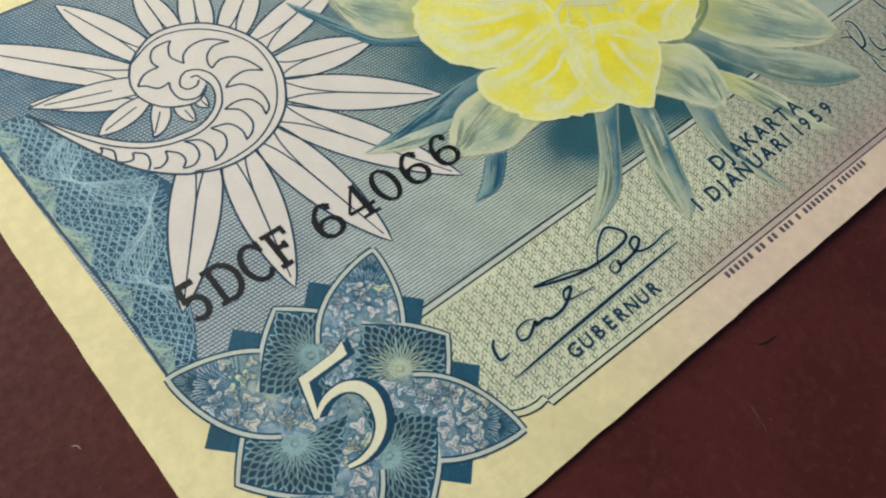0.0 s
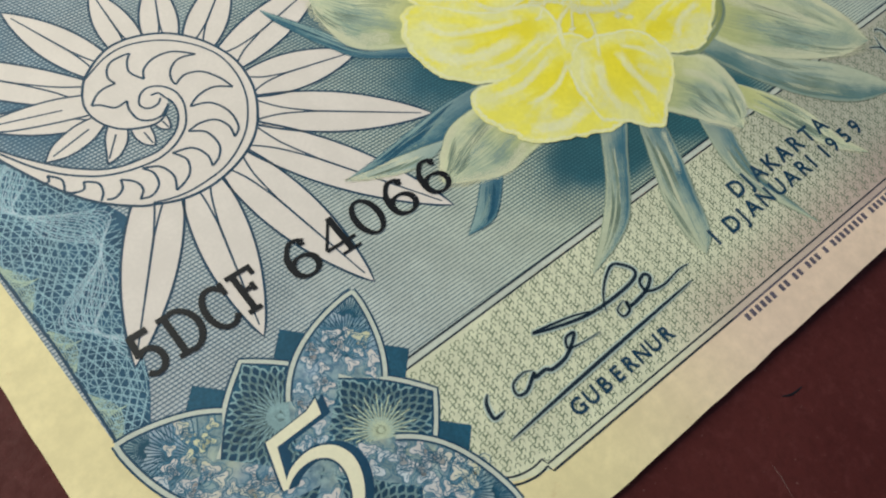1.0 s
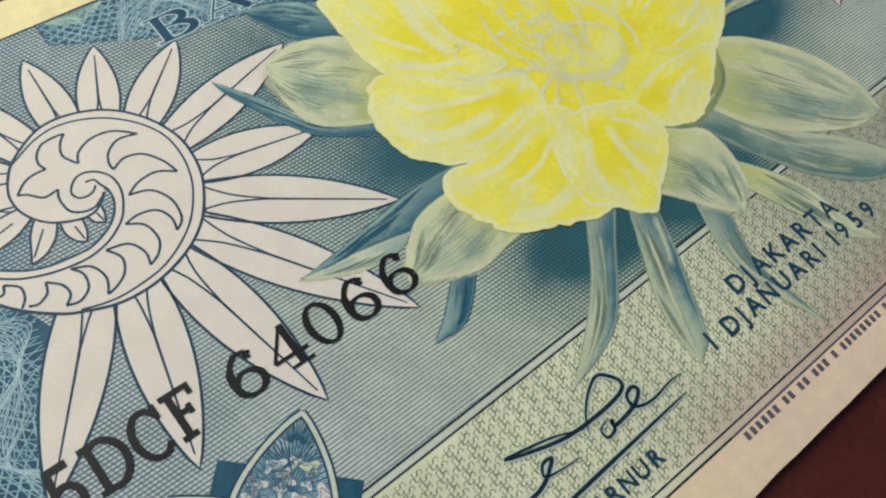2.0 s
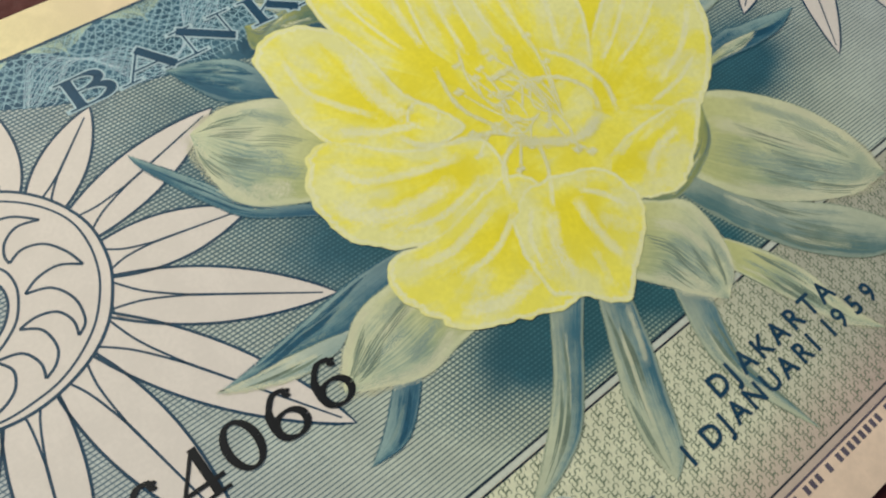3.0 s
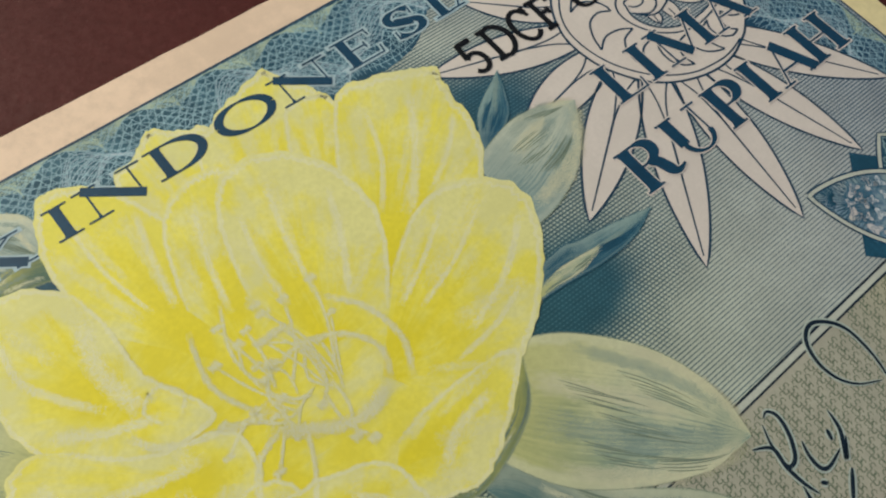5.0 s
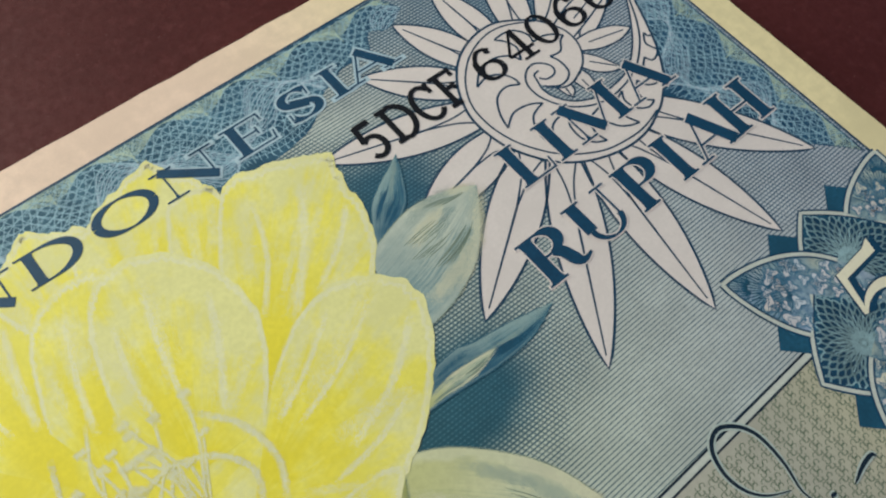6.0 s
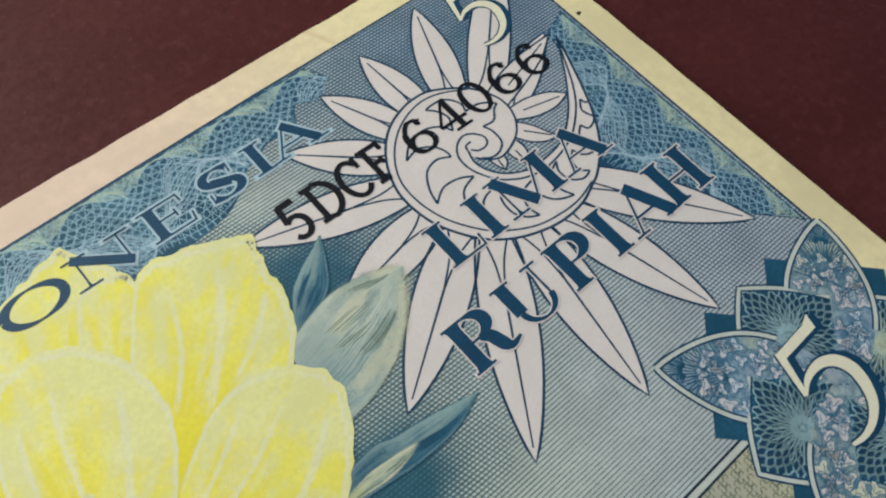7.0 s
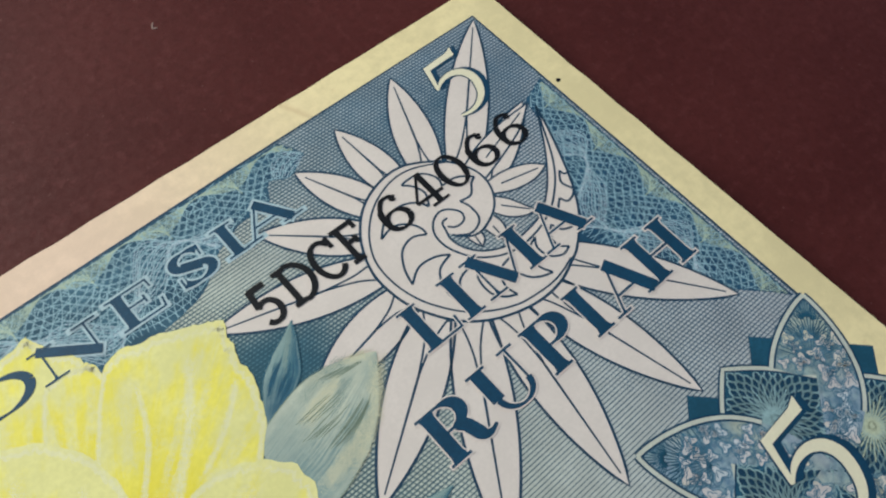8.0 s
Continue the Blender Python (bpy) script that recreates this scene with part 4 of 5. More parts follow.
leaf(12, "pale_blade", M_PALELEAF, ((64.4, 20.0), (66.8, 16.7), (68.2, 13.6), (68.6, 10.1), (69.7, 7.0)), ((62.8, 18.6), (64.5, 14.7), (65.9, 11.6), (67.3, 9.1), (69.7, 7.0)))
leaf(13, "long_leaf", M_MIDLEAF, ((65.3, 24.5), (67.7, 24.3), (71.0, 19.5), (75.8, 15.3), (78.3, 11.4), (78.0, 10.2)), ((65.0, 23.9), (65.7, 21.3), (67.4, 17.9), (69.7, 14.6), (73.6, 11.4), (78.0, 10.2)))
leaf(14, "pale_leaf", M_PALELEAF, ((60.6, 26.2), (64.4, 23.9), (65.1, 22.0), (64.6, 19.1), (63.4, 17.1), (61.3, 15.7)), ((55.4, 22.2), (57.9, 19.5), (59.5, 17.4), (61.3, 15.7)))
leaf(15, "pale_leaf", M_PALELEAF, ((72.0, 30.6), (75.7, 29.0), (78.9, 25.9), (80.8, 22.8), (81.7, 18.9), (81.2, 15.5)), ((66.6, 25.4), (68.3, 22.0), (70.2, 19.8), (73.7, 17.4), (77.6, 15.7), (81.2, 15.5)),
     ((M_SOFTGREY, 2.6, 0.62, 0.68, 0.15, 0.95), (M_SOFTGREY, 1.6, 0.72, 0.74, 0.3, 0.9), (M_SOFTGREY, 1.3, 0.10, 0.22, 0.25, 0.85), (M_SOFTCREAM, 2.0, 0.34, 0.45, 0.1, 0.7), (M_SOFTCREAM, 1.5, 0.90, 0.92, 0.2, 1.0)))
leaf(16, "spear_leaf", M_DARKLEAF, ((77.2, 33.2), (80.6, 33.6), (82.1, 33.2), (85.3, 32.7), (88.6, 31.9)), ((75.4, 31.4), (78.6, 31.2), (82.2, 30.8), (85.7, 30.9), (88.6, 31.9)))
leaf(17, "spear_vein", M_PALELEAF, ((76.0, 31.8), (78.5, 32.3), (80.4, 32.3), (83.1, 31.9)), ((75.8, 31.4), (78.2, 31.5), (80.5, 31.3), (83.1, 31.9)))
leaf(18, "dark_leaf", M_DARKLEAF, ((81.6, 43.4), (83.0, 45.7), (84.5, 46.9), (86.4, 47.9), (87.6, 48.5)), ((82.6, 43.0), (85.3, 44.5), (86.4, 46.0), (87.2, 47.5), (87.6, 48.5)))
leaf(19, "pale_leaf", M_GREYLEAF, ((80.4, 42.8), (82.5, 43.5), (85.0, 44.1), (87.5, 43.9), (89.6, 43.2), (90.7, 42.6)), ((79.4, 35.9), (82.6, 36.2), (85.6, 37.3), (87.8, 38.9), (89.6, 41.0), (90.7, 42.6)))
leaf(20, "calyx", M_CALYX, ((61.7, 26.0), (62.8, 25.2), (64.6, 25.1), (66.8, 25.8), (69.4, 26.7), (72.9, 29.4)), ((61.6, 25.9), (62.7, 24.8), (64.8, 24.0), (68.3, 24.9), (71.0, 26.4), (72.9, 29.4)))


# ---- the flower: each petal fans out from its foot to a ruffled rim ----
M_LIP = mat_soft("pale_lip", (0.775, 0.745, 0.43), 0.85, 0.45)
M_WASH = mat_soft("pale_wash", (0.77, 0.73, 0.33), 0.65, 0.9)
M_GOLD = mat_soft("golden_yellow", (0.83, 0.71, 0.05), 0.5, 0.9)
M_STAMEN = mat_soft("stamen_cream", (0.78, 0.755, 0.46), 0.85, 0.5)


def petal(i, foot, *rim, folds=()):
    """A petal with UV from foot to rim and across it, a pale lip line, soft streaks and folds."""
    rnd = random.Random(31 + i)
    h = 20.4 + 0.55 * i
    ring = inside(list(rim), *foot)
    line = smooth(list(rim), closed=ring, n=9)
    edge = []
    for j, (x, y) in enumerate(line):
        d = 0.16 * noise.noise((x * 0.9, y * 0.9, 3.0 + i)) + 0.08 * noise.noise((x * 2.6, y * 2.6, i))
        k = 1 + 2.2 * d / max(math.hypot(x - foot[0], y - foot[1]), 3.0)
        edge.append((foot[0] + (x - foot[0]) * k, foot[1] + (y - foot[1]) * k))
    n, m = len(edge), 7

    def at(k, t):
        a = (t % 1.0) * (n if ring else n - 1.001)
        x0, y0 = edge[int(a) % n]
        x1, y1 = edge[(int(a) + 1) % n]
        f = a - int(a)
        return foot[0] + (x0 + (x1 - x0) * f - foot[0]) * k, foot[1] + (y0 + (y1 - y0) * f - foot[1]) * k

    bm = bmesh.new()
    uvl = bm.loops.layers.uv.verify()
    rings = [[bm.verts.new(V(foot[0] + (x - foot[0]) * k / m, foot[1] + (y - foot[1]) * k / m, h)) for x, y in edge] for k in range(1, m + 1)]
    core = bm.verts.new(V(*foot, h))
    for j in range(n if ring else n - 1):
        q, v0, v1 = (j + 1) % n, 1.6 * j / n - 0.8, 1.6 * (j + 1) / n - 0.8
        quads = [((core, 0.0, v0), (rings[0][j], 1 / m, v0), (rings[0][q], 1 / m, v1))]
        quads += [((rings[k][j], (k + 1) / m, v0), (rings[k + 1][j], (k + 2) / m, v0), (rings[k + 1][q], (k + 2) / m, v1), (rings[k][q], (k + 1) / m, v1)) for k in range(m - 1)]
        for c in quads:
            f = bm.faces.new([w for w, _, _ in c])
            for loop, (_, a, b) in zip(f.loops, c):
                loop[uvl].uv = (a, b)
            f.normal_update()
            if f.normal.z < 0:
                f.normal_flip()
    part("petal", bm, M_YELLOW, flower)
    # the lip: a pale line that fades in places
    for a, b in ((0.0, 0.4), (0.36, 0.7), (0.62, 1.0)):
        bm = bmesh.new()
        soft(bm, [at(0.965 - 0.012 * math.sin(9 * j), min(a + (b - a) * j / 30, 0.998)) for j in range(31)], rnd.uniform(0.42, 0.58), h + 0.13)
        part("lip", bm, M_LIP, flower)
    # pale washes out towards the rim, golden ones up from the foot
    for k in range(7):
        pale = k % 2 == 0
        t0 = 0.12 + 0.76 * (k + rnd.uniform(0.2, 0.8)) / 7
        t1 = t0 + rnd.uniform(-0.03, 0.03)
        k0, k1 = (rnd.uniform(0.3, 0.5), rnd.uniform(0.8, 0.97)) if pale else (rnd.uniform(0.2, 0.3), rnd.uniform(0.55, 0.85))
        bm = bmesh.new()
        soft(bm, [at(k0 + (k1 - k0) * j / 7, t0 + (t1 - t0) * (j / 7) ** 2) for j in range(8)], rnd.uniform(0.8, 2.0) if pale else rnd.uniform(0.6, 1.3), h + 0.16 + 0.03 * k)
        part("brush_stroke", bm, M_WASH if pale else M_GOLD, flower)
    for j, (w, *pts) in enumerate(folds):
        bm = bmesh.new()
        soft(bm, smooth(pts, n=7), 2.0 * w, h + 0.38 + 0.03 * j)
        part("fold", bm, M_LIP, flower)


bm = bmesh.new()
blade(bm, (45.5, 38), (79, 41), 12.0, 1.0, 20.1, 0.5, 0.5)
flower = part("flower", bm, M_YELLOW, note, "large yellow peony with ruffled petals")
petal(0, (61, 46), (57, 49), (58.2, 57.0), (59.6, 57.6), (61, 58.5), (62.2, 59.4), (62.6, 59.3), (64.7, 58.0), (66.1, 57.1), (67, 52))
petal(1, (66, 46), (62.5, 50), (64.4, 56.2), (66.1, 57.2), (69.1, 58.5), (72.2, 59.3), (72.6, 59.1), (73.6, 57.2), (74.6, 55.2), (73, 50))
petal(2, (69, 45), (69, 50), (71.6, 55.0), (74.4, 55.2), (75.3, 53.4), (76, 47))
petal(3, (56.5, 41.5), (52, 47), (51.2, 52.7), (52.3, 57.1), (54, 58.9), (56.6, 57.8), (58.8, 54.5), (59.6, 50), (58, 42),
      folds=[(0.4, (58.2, 54.2), (57.2, 50), (56.6, 46)), (0.25, (54, 56), (54.2, 51), (55.2, 46.5))])
petal(4, (68, 38.5), (70.2, 46), (75.2, 53.6), (78.1, 54.0), (81.1, 53.1), (83.6, 51.9), (83.9, 51.5), (83.1, 49.4), (82.8, 46.5), (81.5, 43.2), (78, 39.5),
      folds=[(0.5, (80.5, 51), (77.5, 46.5), (73.5, 42)), (0.3, (76.6, 51.8), (75, 47.5), (72, 43.5)), (0.35, (82.2, 47.5), (79.5, 45), (76, 42.8))])
petal(5, (58.5, 40.5), (57, 45.5), (58.9, 51.6), (62, 54), (65, 53.2), (64, 48), (61, 41.5), folds=[(0.35, (61.8, 52.4), (60.2, 48), (59.2, 43.5))])
petal(6, (64.5, 33.8), (69.5, 39.2), (73.6, 42), (76.7, 42.7), (79.9, 41.6), (81.7, 38.5), (79, 33.6), (74.7, 30), (71.3, 29.2), (66.5, 30.4),
      folds=[(0.4, (80.2, 37.6), (76, 34.5), (71, 32.6)), (0.3, (78.6, 40.2), (74, 37.6), (69.5, 36)), (0.3, (75.8, 41.4), (72, 38.8), (68.5, 37)), (0.3, (76.8, 33.4), (73, 32), (69, 31.6))])
petal(7, (63, 37.5), (60.8, 44), (62.5, 50.4), (65.4, 53.2), (69.6, 51.9), (72, 47.2), (71.2, 42.2), (67.8, 37.4),
      folds=[(0.3, (66.8, 50.8), (65.4, 46), (64.4, 40.5)), (0.4, (70.2, 47.8), (68.4, 43.5), (66.2, 39.6)), (0.28, (63.8, 49.5), (62.8, 45.5), (62.6, 41.5))])
petal(8, (50.5, 42.5), (44.3, 47.7), (44.7, 52.3), (47.9, 53.5), (50.9, 52), (52.2, 48.8), (52.6, 43.1), (54.5, 38), (47, 39.2), (44.6, 43.1),
      folds=[(0.9, (51.2, 49), (50.4, 45), (51.4, 41)), (0.4, (46.5, 51.2), (46.4, 47), (49.5, 42.5)), (0.5, (46, 43.2), (48.6, 41.4), (52, 40.2))])
petal(9, (61.5, 28.5), (62.6, 29.7), (65.8, 30.4), (69.7, 30.4), (72.9, 29.6), (69.3, 26.4), (65.1, 24.5), (61.6, 25.6), folds=[(0.5, (64, 26.6), (66, 28), (69.6, 28.6))])
petal(10, (51.5, 35.4), (44.5, 42.9), (41.6, 40.7), (40.9, 37.7), (41.8, 34.7), (44.6, 32.3), (48.8, 31.2), (54.5, 32.8), (54.5, 37), (49.5, 38.8),
      folds=[(0.9, (42.2, 38.4), (43.6, 36), (47, 34.8), (51, 34.8)), (0.5, (44, 41), (45, 38.6), (49, 37), (53, 36.2)), (0.35, (44.8, 33.8), (48, 33), (52.6, 33.8))])
petal(11, (52.0, 29.4), (47, 31.8), (42.9, 32.3), (41.6, 30.3), (42.3, 27.6), (44.3, 24.8), (48.2, 23.2), (52, 22.2), (55, 24.5), (56.4, 30), (54.2, 33),
      folds=[(0.8, (44.4, 26.4), (47.6, 25.2), (51, 25.6)), (0.5, (43.8, 31), (47, 30.4), (52, 31.6)), (0.35, (46, 28.4), (49.5, 28.6), (53, 30.4))])
petal(12, (56.6, 28.0), (52.8, 30.2), (56.1, 31.2), (61, 29.4), (61.9, 26.1), (60.4, 23.6), (56.3, 20.9), (54.8, 20), (52.4, 22.1), (50.6, 23.9), (51.2, 27.7),
      folds=[(0.7, (53.2, 23.4), (53.4, 26), (55.4, 29)), (0.6, (57.2, 22.6), (57, 25.5), (57.6, 28.6)), (0.35, (60.6, 25.6), (59.6, 27.6), (58.2, 29)), (0.3, (51.6, 25.4), (52.4, 28), (54.2, 29.8))])

# the pale cup, with stamens that rise round it
for i, (w, *pts) in enumerate(((1.2, (56.6, 35.6), (59, 33.6), (62, 32.4), (65, 33.4)), (0.55, (64.6, 33), (65.6, 35.4), (64.2, 37.8), (61.4, 38.9), (58.8, 38.2)), (0.6, (66, 32.4), (67.2, 35.2), (66.6, 38.4), (64.6, 41)),
                               (0.4, (52, 39.4), (51.2, 41), (52.6, 42), (53.8, 40.6), (52.6, 39.2)), (0.7, (49.6, 40.4), (51, 38.4), (54.6, 37), (58, 36.2)), (0.6, (57.6, 35), (55, 34), (53.4, 31.4)),
                               (0.45, (58.6, 34.2), (57.4, 31.4), (55.4, 28.8)), (0.5, (56.8, 36.6), (55.4, 40), (56.2, 44)), (0.35, (58, 37.4), (57.6, 41), (59, 44.6)))):
    bm = bmesh.new()
    soft(bm, smooth(pts, n=8), 1.1 * w, 27.6 + 0.03 * i)
    part("cup_lip", bm, M_STAMEN, flower)
rnd = random.Random(5)
for k in range(30):
    a = radians(rnd.choice((rnd.uniform(55, 120), rnd.uniform(55, 120), rnd.uniform(120, 205), rnd.uniform(215, 290))))
    r = rnd.uniform(3.0, 8.6) if a < radians(120) else rnd.uniform(2.0, 5.4)
    x0, y0 = 60.0 + rnd.uniform(-2.4, 2.4), 36.0 + rnd.uniform(-1.4, 1.6)
    x1, y1 = x0 + math.cos(a) * r * 0.85, y0 + math.sin(a) * r * 0.9
    side = rnd.uniform(-1.2, 1.2)
    bm = bmesh.new()
    soft(bm, smooth([(x0, y0), ((x0 + x1) / 2 - math.sin(a) * side, (y0 + y1) / 2 + math.cos(a) * side), (x1, y1)], n=5), rnd.uniform(0.24, 0.42), 27.95 + 0.03 * k)
    soft(bm, [(x1 - 0.45, y1 - 0.1), (x1 - 0.15, y1), (x1 + 0.15, y1), (x1 + 0.45, y1 + 0.1)], rnd.uniform(0.6, 0.9), 28.9 + 0.03 * k)
    part("stamen", bm, M_STAMEN, flower)


# ---- lettering: capitals with thick stems, hairlines and slab serifs, drawn from strokes in a box 1 high ----
def glyph(ch, b=0.17, t=0.06):
    """Advance, and strokes: (points, width or widths)."""
    def stem(x, y0=0.0, y1=1.0, w=b):
        return [([(x, y0), (x, y1)], w)]

    def serif(x, y, w=0.34):
        return [([(x - w / 2, y), (x + w / 2, y)], t)]

    def stem_s(x, w=b):
        ends = [w + 0.13, w + 0.045, w + 0.005]
        return stem(x, 0, 1, w) + serif(x, t / 2) + serif(x, 1 - t / 2) + [([(x, 0.01), (x, 0.055), (x, 0.13)], ends), ([(x, 0.99), (x, 0.945), (x, 0.87)], ends)]

    def bowl(cx, cy, rx, ry, a0, a1, thick=b, thin=t):
        pts = arc(cx, cy, rx, ry, a0, a1, 20)
        return [(pts, [thin + (thick - thin) * abs(math.cos(radians(a0 + (a1 - a0) * i / 20))) ** 1.3 for i in range(21)])]

    def line(x0, y0, x1, y1, w):
        return [([(x0, y0), (x1, y1)], w)]

    g = {}
    g["I"] = (0.46, stem_s(0.23))
    g["L"] = (0.78, stem_s(0.23) + line(0.23, t / 2, 0.70, t / 2, t) + line(0.69, 0.0, 0.71, 0.3, t))
    g["E"] = (0.82, stem_s(0.23) + line(0.23, t / 2, 0.72, t / 2, t) + line(0.23, 1 - t / 2, 0.70, 1 - t / 2, t) + line(0.23, 0.52, 0.55, 0.52, t)
              + line(0.71, 0.0, 0.74, 0.3, t) + line(0.69, 1.0, 0.70, 0.74, t) + line(0.55, 0.40, 0.55, 0.64, t))
    g["F"] = (0.72, stem_s(0.23) + line(0.23, 1 - t / 2, 0.66, 1 - t / 2, t) + line(0.23, 0.52, 0.50, 0.52, t) + line(0.66, 1.0, 0.66, 0.76, t) + line(0.5, 0.42, 0.5, 0.62, t))
    g["H"] = (1.0, stem_s(0.23) + stem_s(0.77) + line(0.23, 0.5, 0.77, 0.5, t))
    g["N"] = (1.02, stem_s(0.2, t) + serif(0.82, 1 - t / 2) + stem(0.82, 0, 1, t) + line(0.16, 0.98, 0.84, 0.04, b))
    g["M"] = (1.18, stem_s(0.18, t) + stem_s(0.98, b) + line(0.16, 0.98, 0.56, 0.05, b) + line(0.56, 0.05, 0.94, 0.96, t))
    g["A"] = (0.98, line(0.14, 0.02, 0.48, 0.98, t) + line(0.46, 0.98, 0.82, 0.02, b) + line(0.27, 0.34, 0.68, 0.34, t) + serif(0.14, t / 2, 0.28) + serif(0.82, t / 2, 0.34))
    g["K"] = (0.98, stem_s(0.23) + line(0.26, 0.36, 0.78, 0.96, t) + line(0.44, 0.56, 0.82, 0.03, b) + serif(0.78, 1 - t / 2, 0.28) + serif(0.82, t / 2, 0.3))
    g["R"] = (0.95, stem_s(0.23) + bowl(0.42, 0.74, 0.26, 0.23, 90, -90) + line(0.23, 1 - t / 2, 0.42, 1 - t / 2, t) + line(0.23, 0.51, 0.44, 0.51, t) + [(smooth([(0.44, 0.51), (0.58, 0.42), (0.66, 0.16), (0.76, 0.05), (0.92, 0.10)], n=4), [b * k for k in (0.4, 0.6, 0.75, 0.85, 0.95, 1, 1, 1, 1, 0.9, 0.8, 0.65, 0.5, 0.4, 0.3, 0.25, 0.2)])])
    g["P"] = (0.80, stem_s(0.23) + bowl(0.42, 0.73, 0.27, 0.24, 90, -90) + line(0.23, 1 - t / 2, 0.42, 1 - t / 2, t) + line(0.23, 0.49, 0.42, 0.49, t))
    g["B"] = (0.86, stem_s(0.23) + bowl(0.42, 0.76, 0.23, 0.21, 90, -90) + bowl(0.42, 0.27, 0.29, 0.24, 90, -90) + line(0.23, 1 - t / 2, 0.42, 1 - t / 2, t) + line(0.23, 0.53, 0.42, 0.53, t) + line(0.23, t / 2, 0.42, t / 2, t))
    g["D"] = (0.98, stem_s(0.23) + bowl(0.38, 0.5, 0.43, 0.47, 90, -90) + line(0.23, 1 - t / 2, 0.38, 1 - t / 2, t) + line(0.23, t / 2, 0.38, t / 2, t))
    g["O"] = (1.06, bowl(0.53, 0.5, 0.40, 0.47, 0, 180) + bowl(0.53, 0.5, 0.40, 0.47, 180, 360))
    g["U"] = (1.0, stem(0.23, 0.34, 1.0) + serif(0.23, 1 - t / 2) + stem(0.78, 0.34, 1.0, t) + serif(0.78, 1 - t / 2, 0.28) + bowl(0.505, 0.34, 0.275, 0.31, 180, 360, 0.13, t))
    g["S"] = (0.72, bowl(0.36, 0.74, 0.22, 0.23, 30, 250) + bowl(0.36, 0.27, 0.25, 0.24, 70, -150) + line(0.22, 0.60, 0.50, 0.42, b) + line(0.56, 0.66, 0.58, 0.98, t) + line(0.12, 0.34, 0.11, 0.03, t))
    g["C"] = (0.86, bowl(0.46, 0.5, 0.33, 0.47, 40, 320) + line(0.74, 0.68, 0.74, 0.98, t))
    g["5"] = (0.70, line(0.16, 0.94, 0.58, 0.94, b) + line(0.18, 0.98, 0.14, 0.50, t * 1.3) + bowl(0.32, 0.31, 0.25, 0.28, 140, -140))
    g["6"] = (0.74, bowl(0.36, 0.29, 0.25, 0.26, 0, 360) + [(smooth([(0.10, 0.32), (0.14, 0.66), (0.34, 0.94), (0.56, 0.92)], n=5), [b] * 6 + [b * 0.7] * 5 + [t * 1.3] * 5)]
              + [(arc(0.56, 0.84, 0.05, 0.05, 0, 320, 8), 0.09)])
    g["4"] = (0.78, stem(0.50, 0.0, 1.0) + line(0.48, 0.96, 0.06, 0.30, t) + line(0.06, 0.29, 0.72, 0.29, t * 1.2) + serif(0.50, t / 2, 0.42))
    g["0"] = (0.74, bowl(0.36, 0.5, 0.25, 0.47, 0, 180) + bowl(0.36, 0.5, 0.25, 0.47, 180, 360))
    g[" "] = (0.5, [])
    return g[ch]


def serif_line(text, middles, wide, y, high, mat, h, name="letter", halo=None, grow=0.1, bold=(0.265, 0.055), rise=0.0, under=2.5):
    """Capitals set on the base line y, each one a part with its middle at the given x."""
    for c, mx in zip(text, middles):
        adv, strokes = glyph(c, *bold)
        x = mx - adv * wide / 2
        yy = y + rise * (mx - middles[0]) / (middles[-1] - middles[0])
        for mt, g, dz in (((halo, grow, -under),) if halo else ()) + ((mat, 0.0, 0.0),):
            bm = bmesh.new()
            roots = []
            for i, (pts, w) in enumerate(strokes):
                if g and len(pts) == 2:
                    (ax, ay), (bx, by) = pts
                    e = g / 2 / math.hypot(bx - ax, by - ay)
                    pts = [(ax - (bx - ax) * e, ay - (by - ay) * e), (bx + (bx - ax) * e, by + (by - ay) * e)]
                ww = [(q + g) * high for q in w] if isinstance(w, list) else (w + g) * high
                roots.append(len(bm.verts))
                ribbon(bm, [(x + px * wide, yy + py * high) for px, py in pts], ww, h + dz + 0.14 * i)
            bm.verts.ensure_lookup_table()
            for p, q in zip(roots, roots[1:]):
                bm.edges.new((bm.verts[p], bm.verts[q]))
            part(name if mt is mat else "letter_edge", bm, mt, note)


serif_line("BANK", (33.2, 37.9, 43.1, 48.9), 5.4, 54.7, 2.75, M_TITLE, 18.0, halo=M_HALO)
serif_line("INDON", (53.9, 57.9, 63.3, 69.0, 74.4), 5.5, 54.75, 2.8, M_TITLE, 30.2, halo=M_HALO, grow=0.12, rise=0.4, under=14.0)
serif_line("ESIA", (79.8, 84.6, 88.0, 91.3), 5.3, 55.2, 2.95, M_TITLE, 18.0, halo=M_HALO, grow=0.12, rise=0.25)
serif_line("LIMA", (95.2, 98.3, 102.8, 108.4), 5.2, 40.0, 3.8, M_TITLE, 20.5, halo=M_CREAM, grow=0.055, bold=(0.26, 0.05), rise=0.2)
serif_line("RUPIAH", (91.4, 96.3, 101.05, 104.7, 108.6, 112.85), 5.2, 32.7, 4.1, M_TITLE, 20.5, halo=M_CREAM, grow=0.055, bold=(0.26, 0.05), rise=0.2)
for xs, y in (((8.8, 11.7, 14.4, 16.9, 21.5, 24.7, 27.8, 30.95, 34.4), 25.7), ((87.0, 89.9, 92.55, 95.0, 99.2, 102.4, 105.4, 108.6, 111.9), 49.05)):
    serif_line("5DCF", xs[:4], 3.25, y - 0.15, 3.55, M_BLACK, 21.0, "digit", bold=(0.145, 0.11), rise=0.1)
    serif_line("64066", xs[4:], 4.0, y, 3.35, M_BLACK, 21.0, "digit", bold=(0.165, 0.07), rise=0.15)


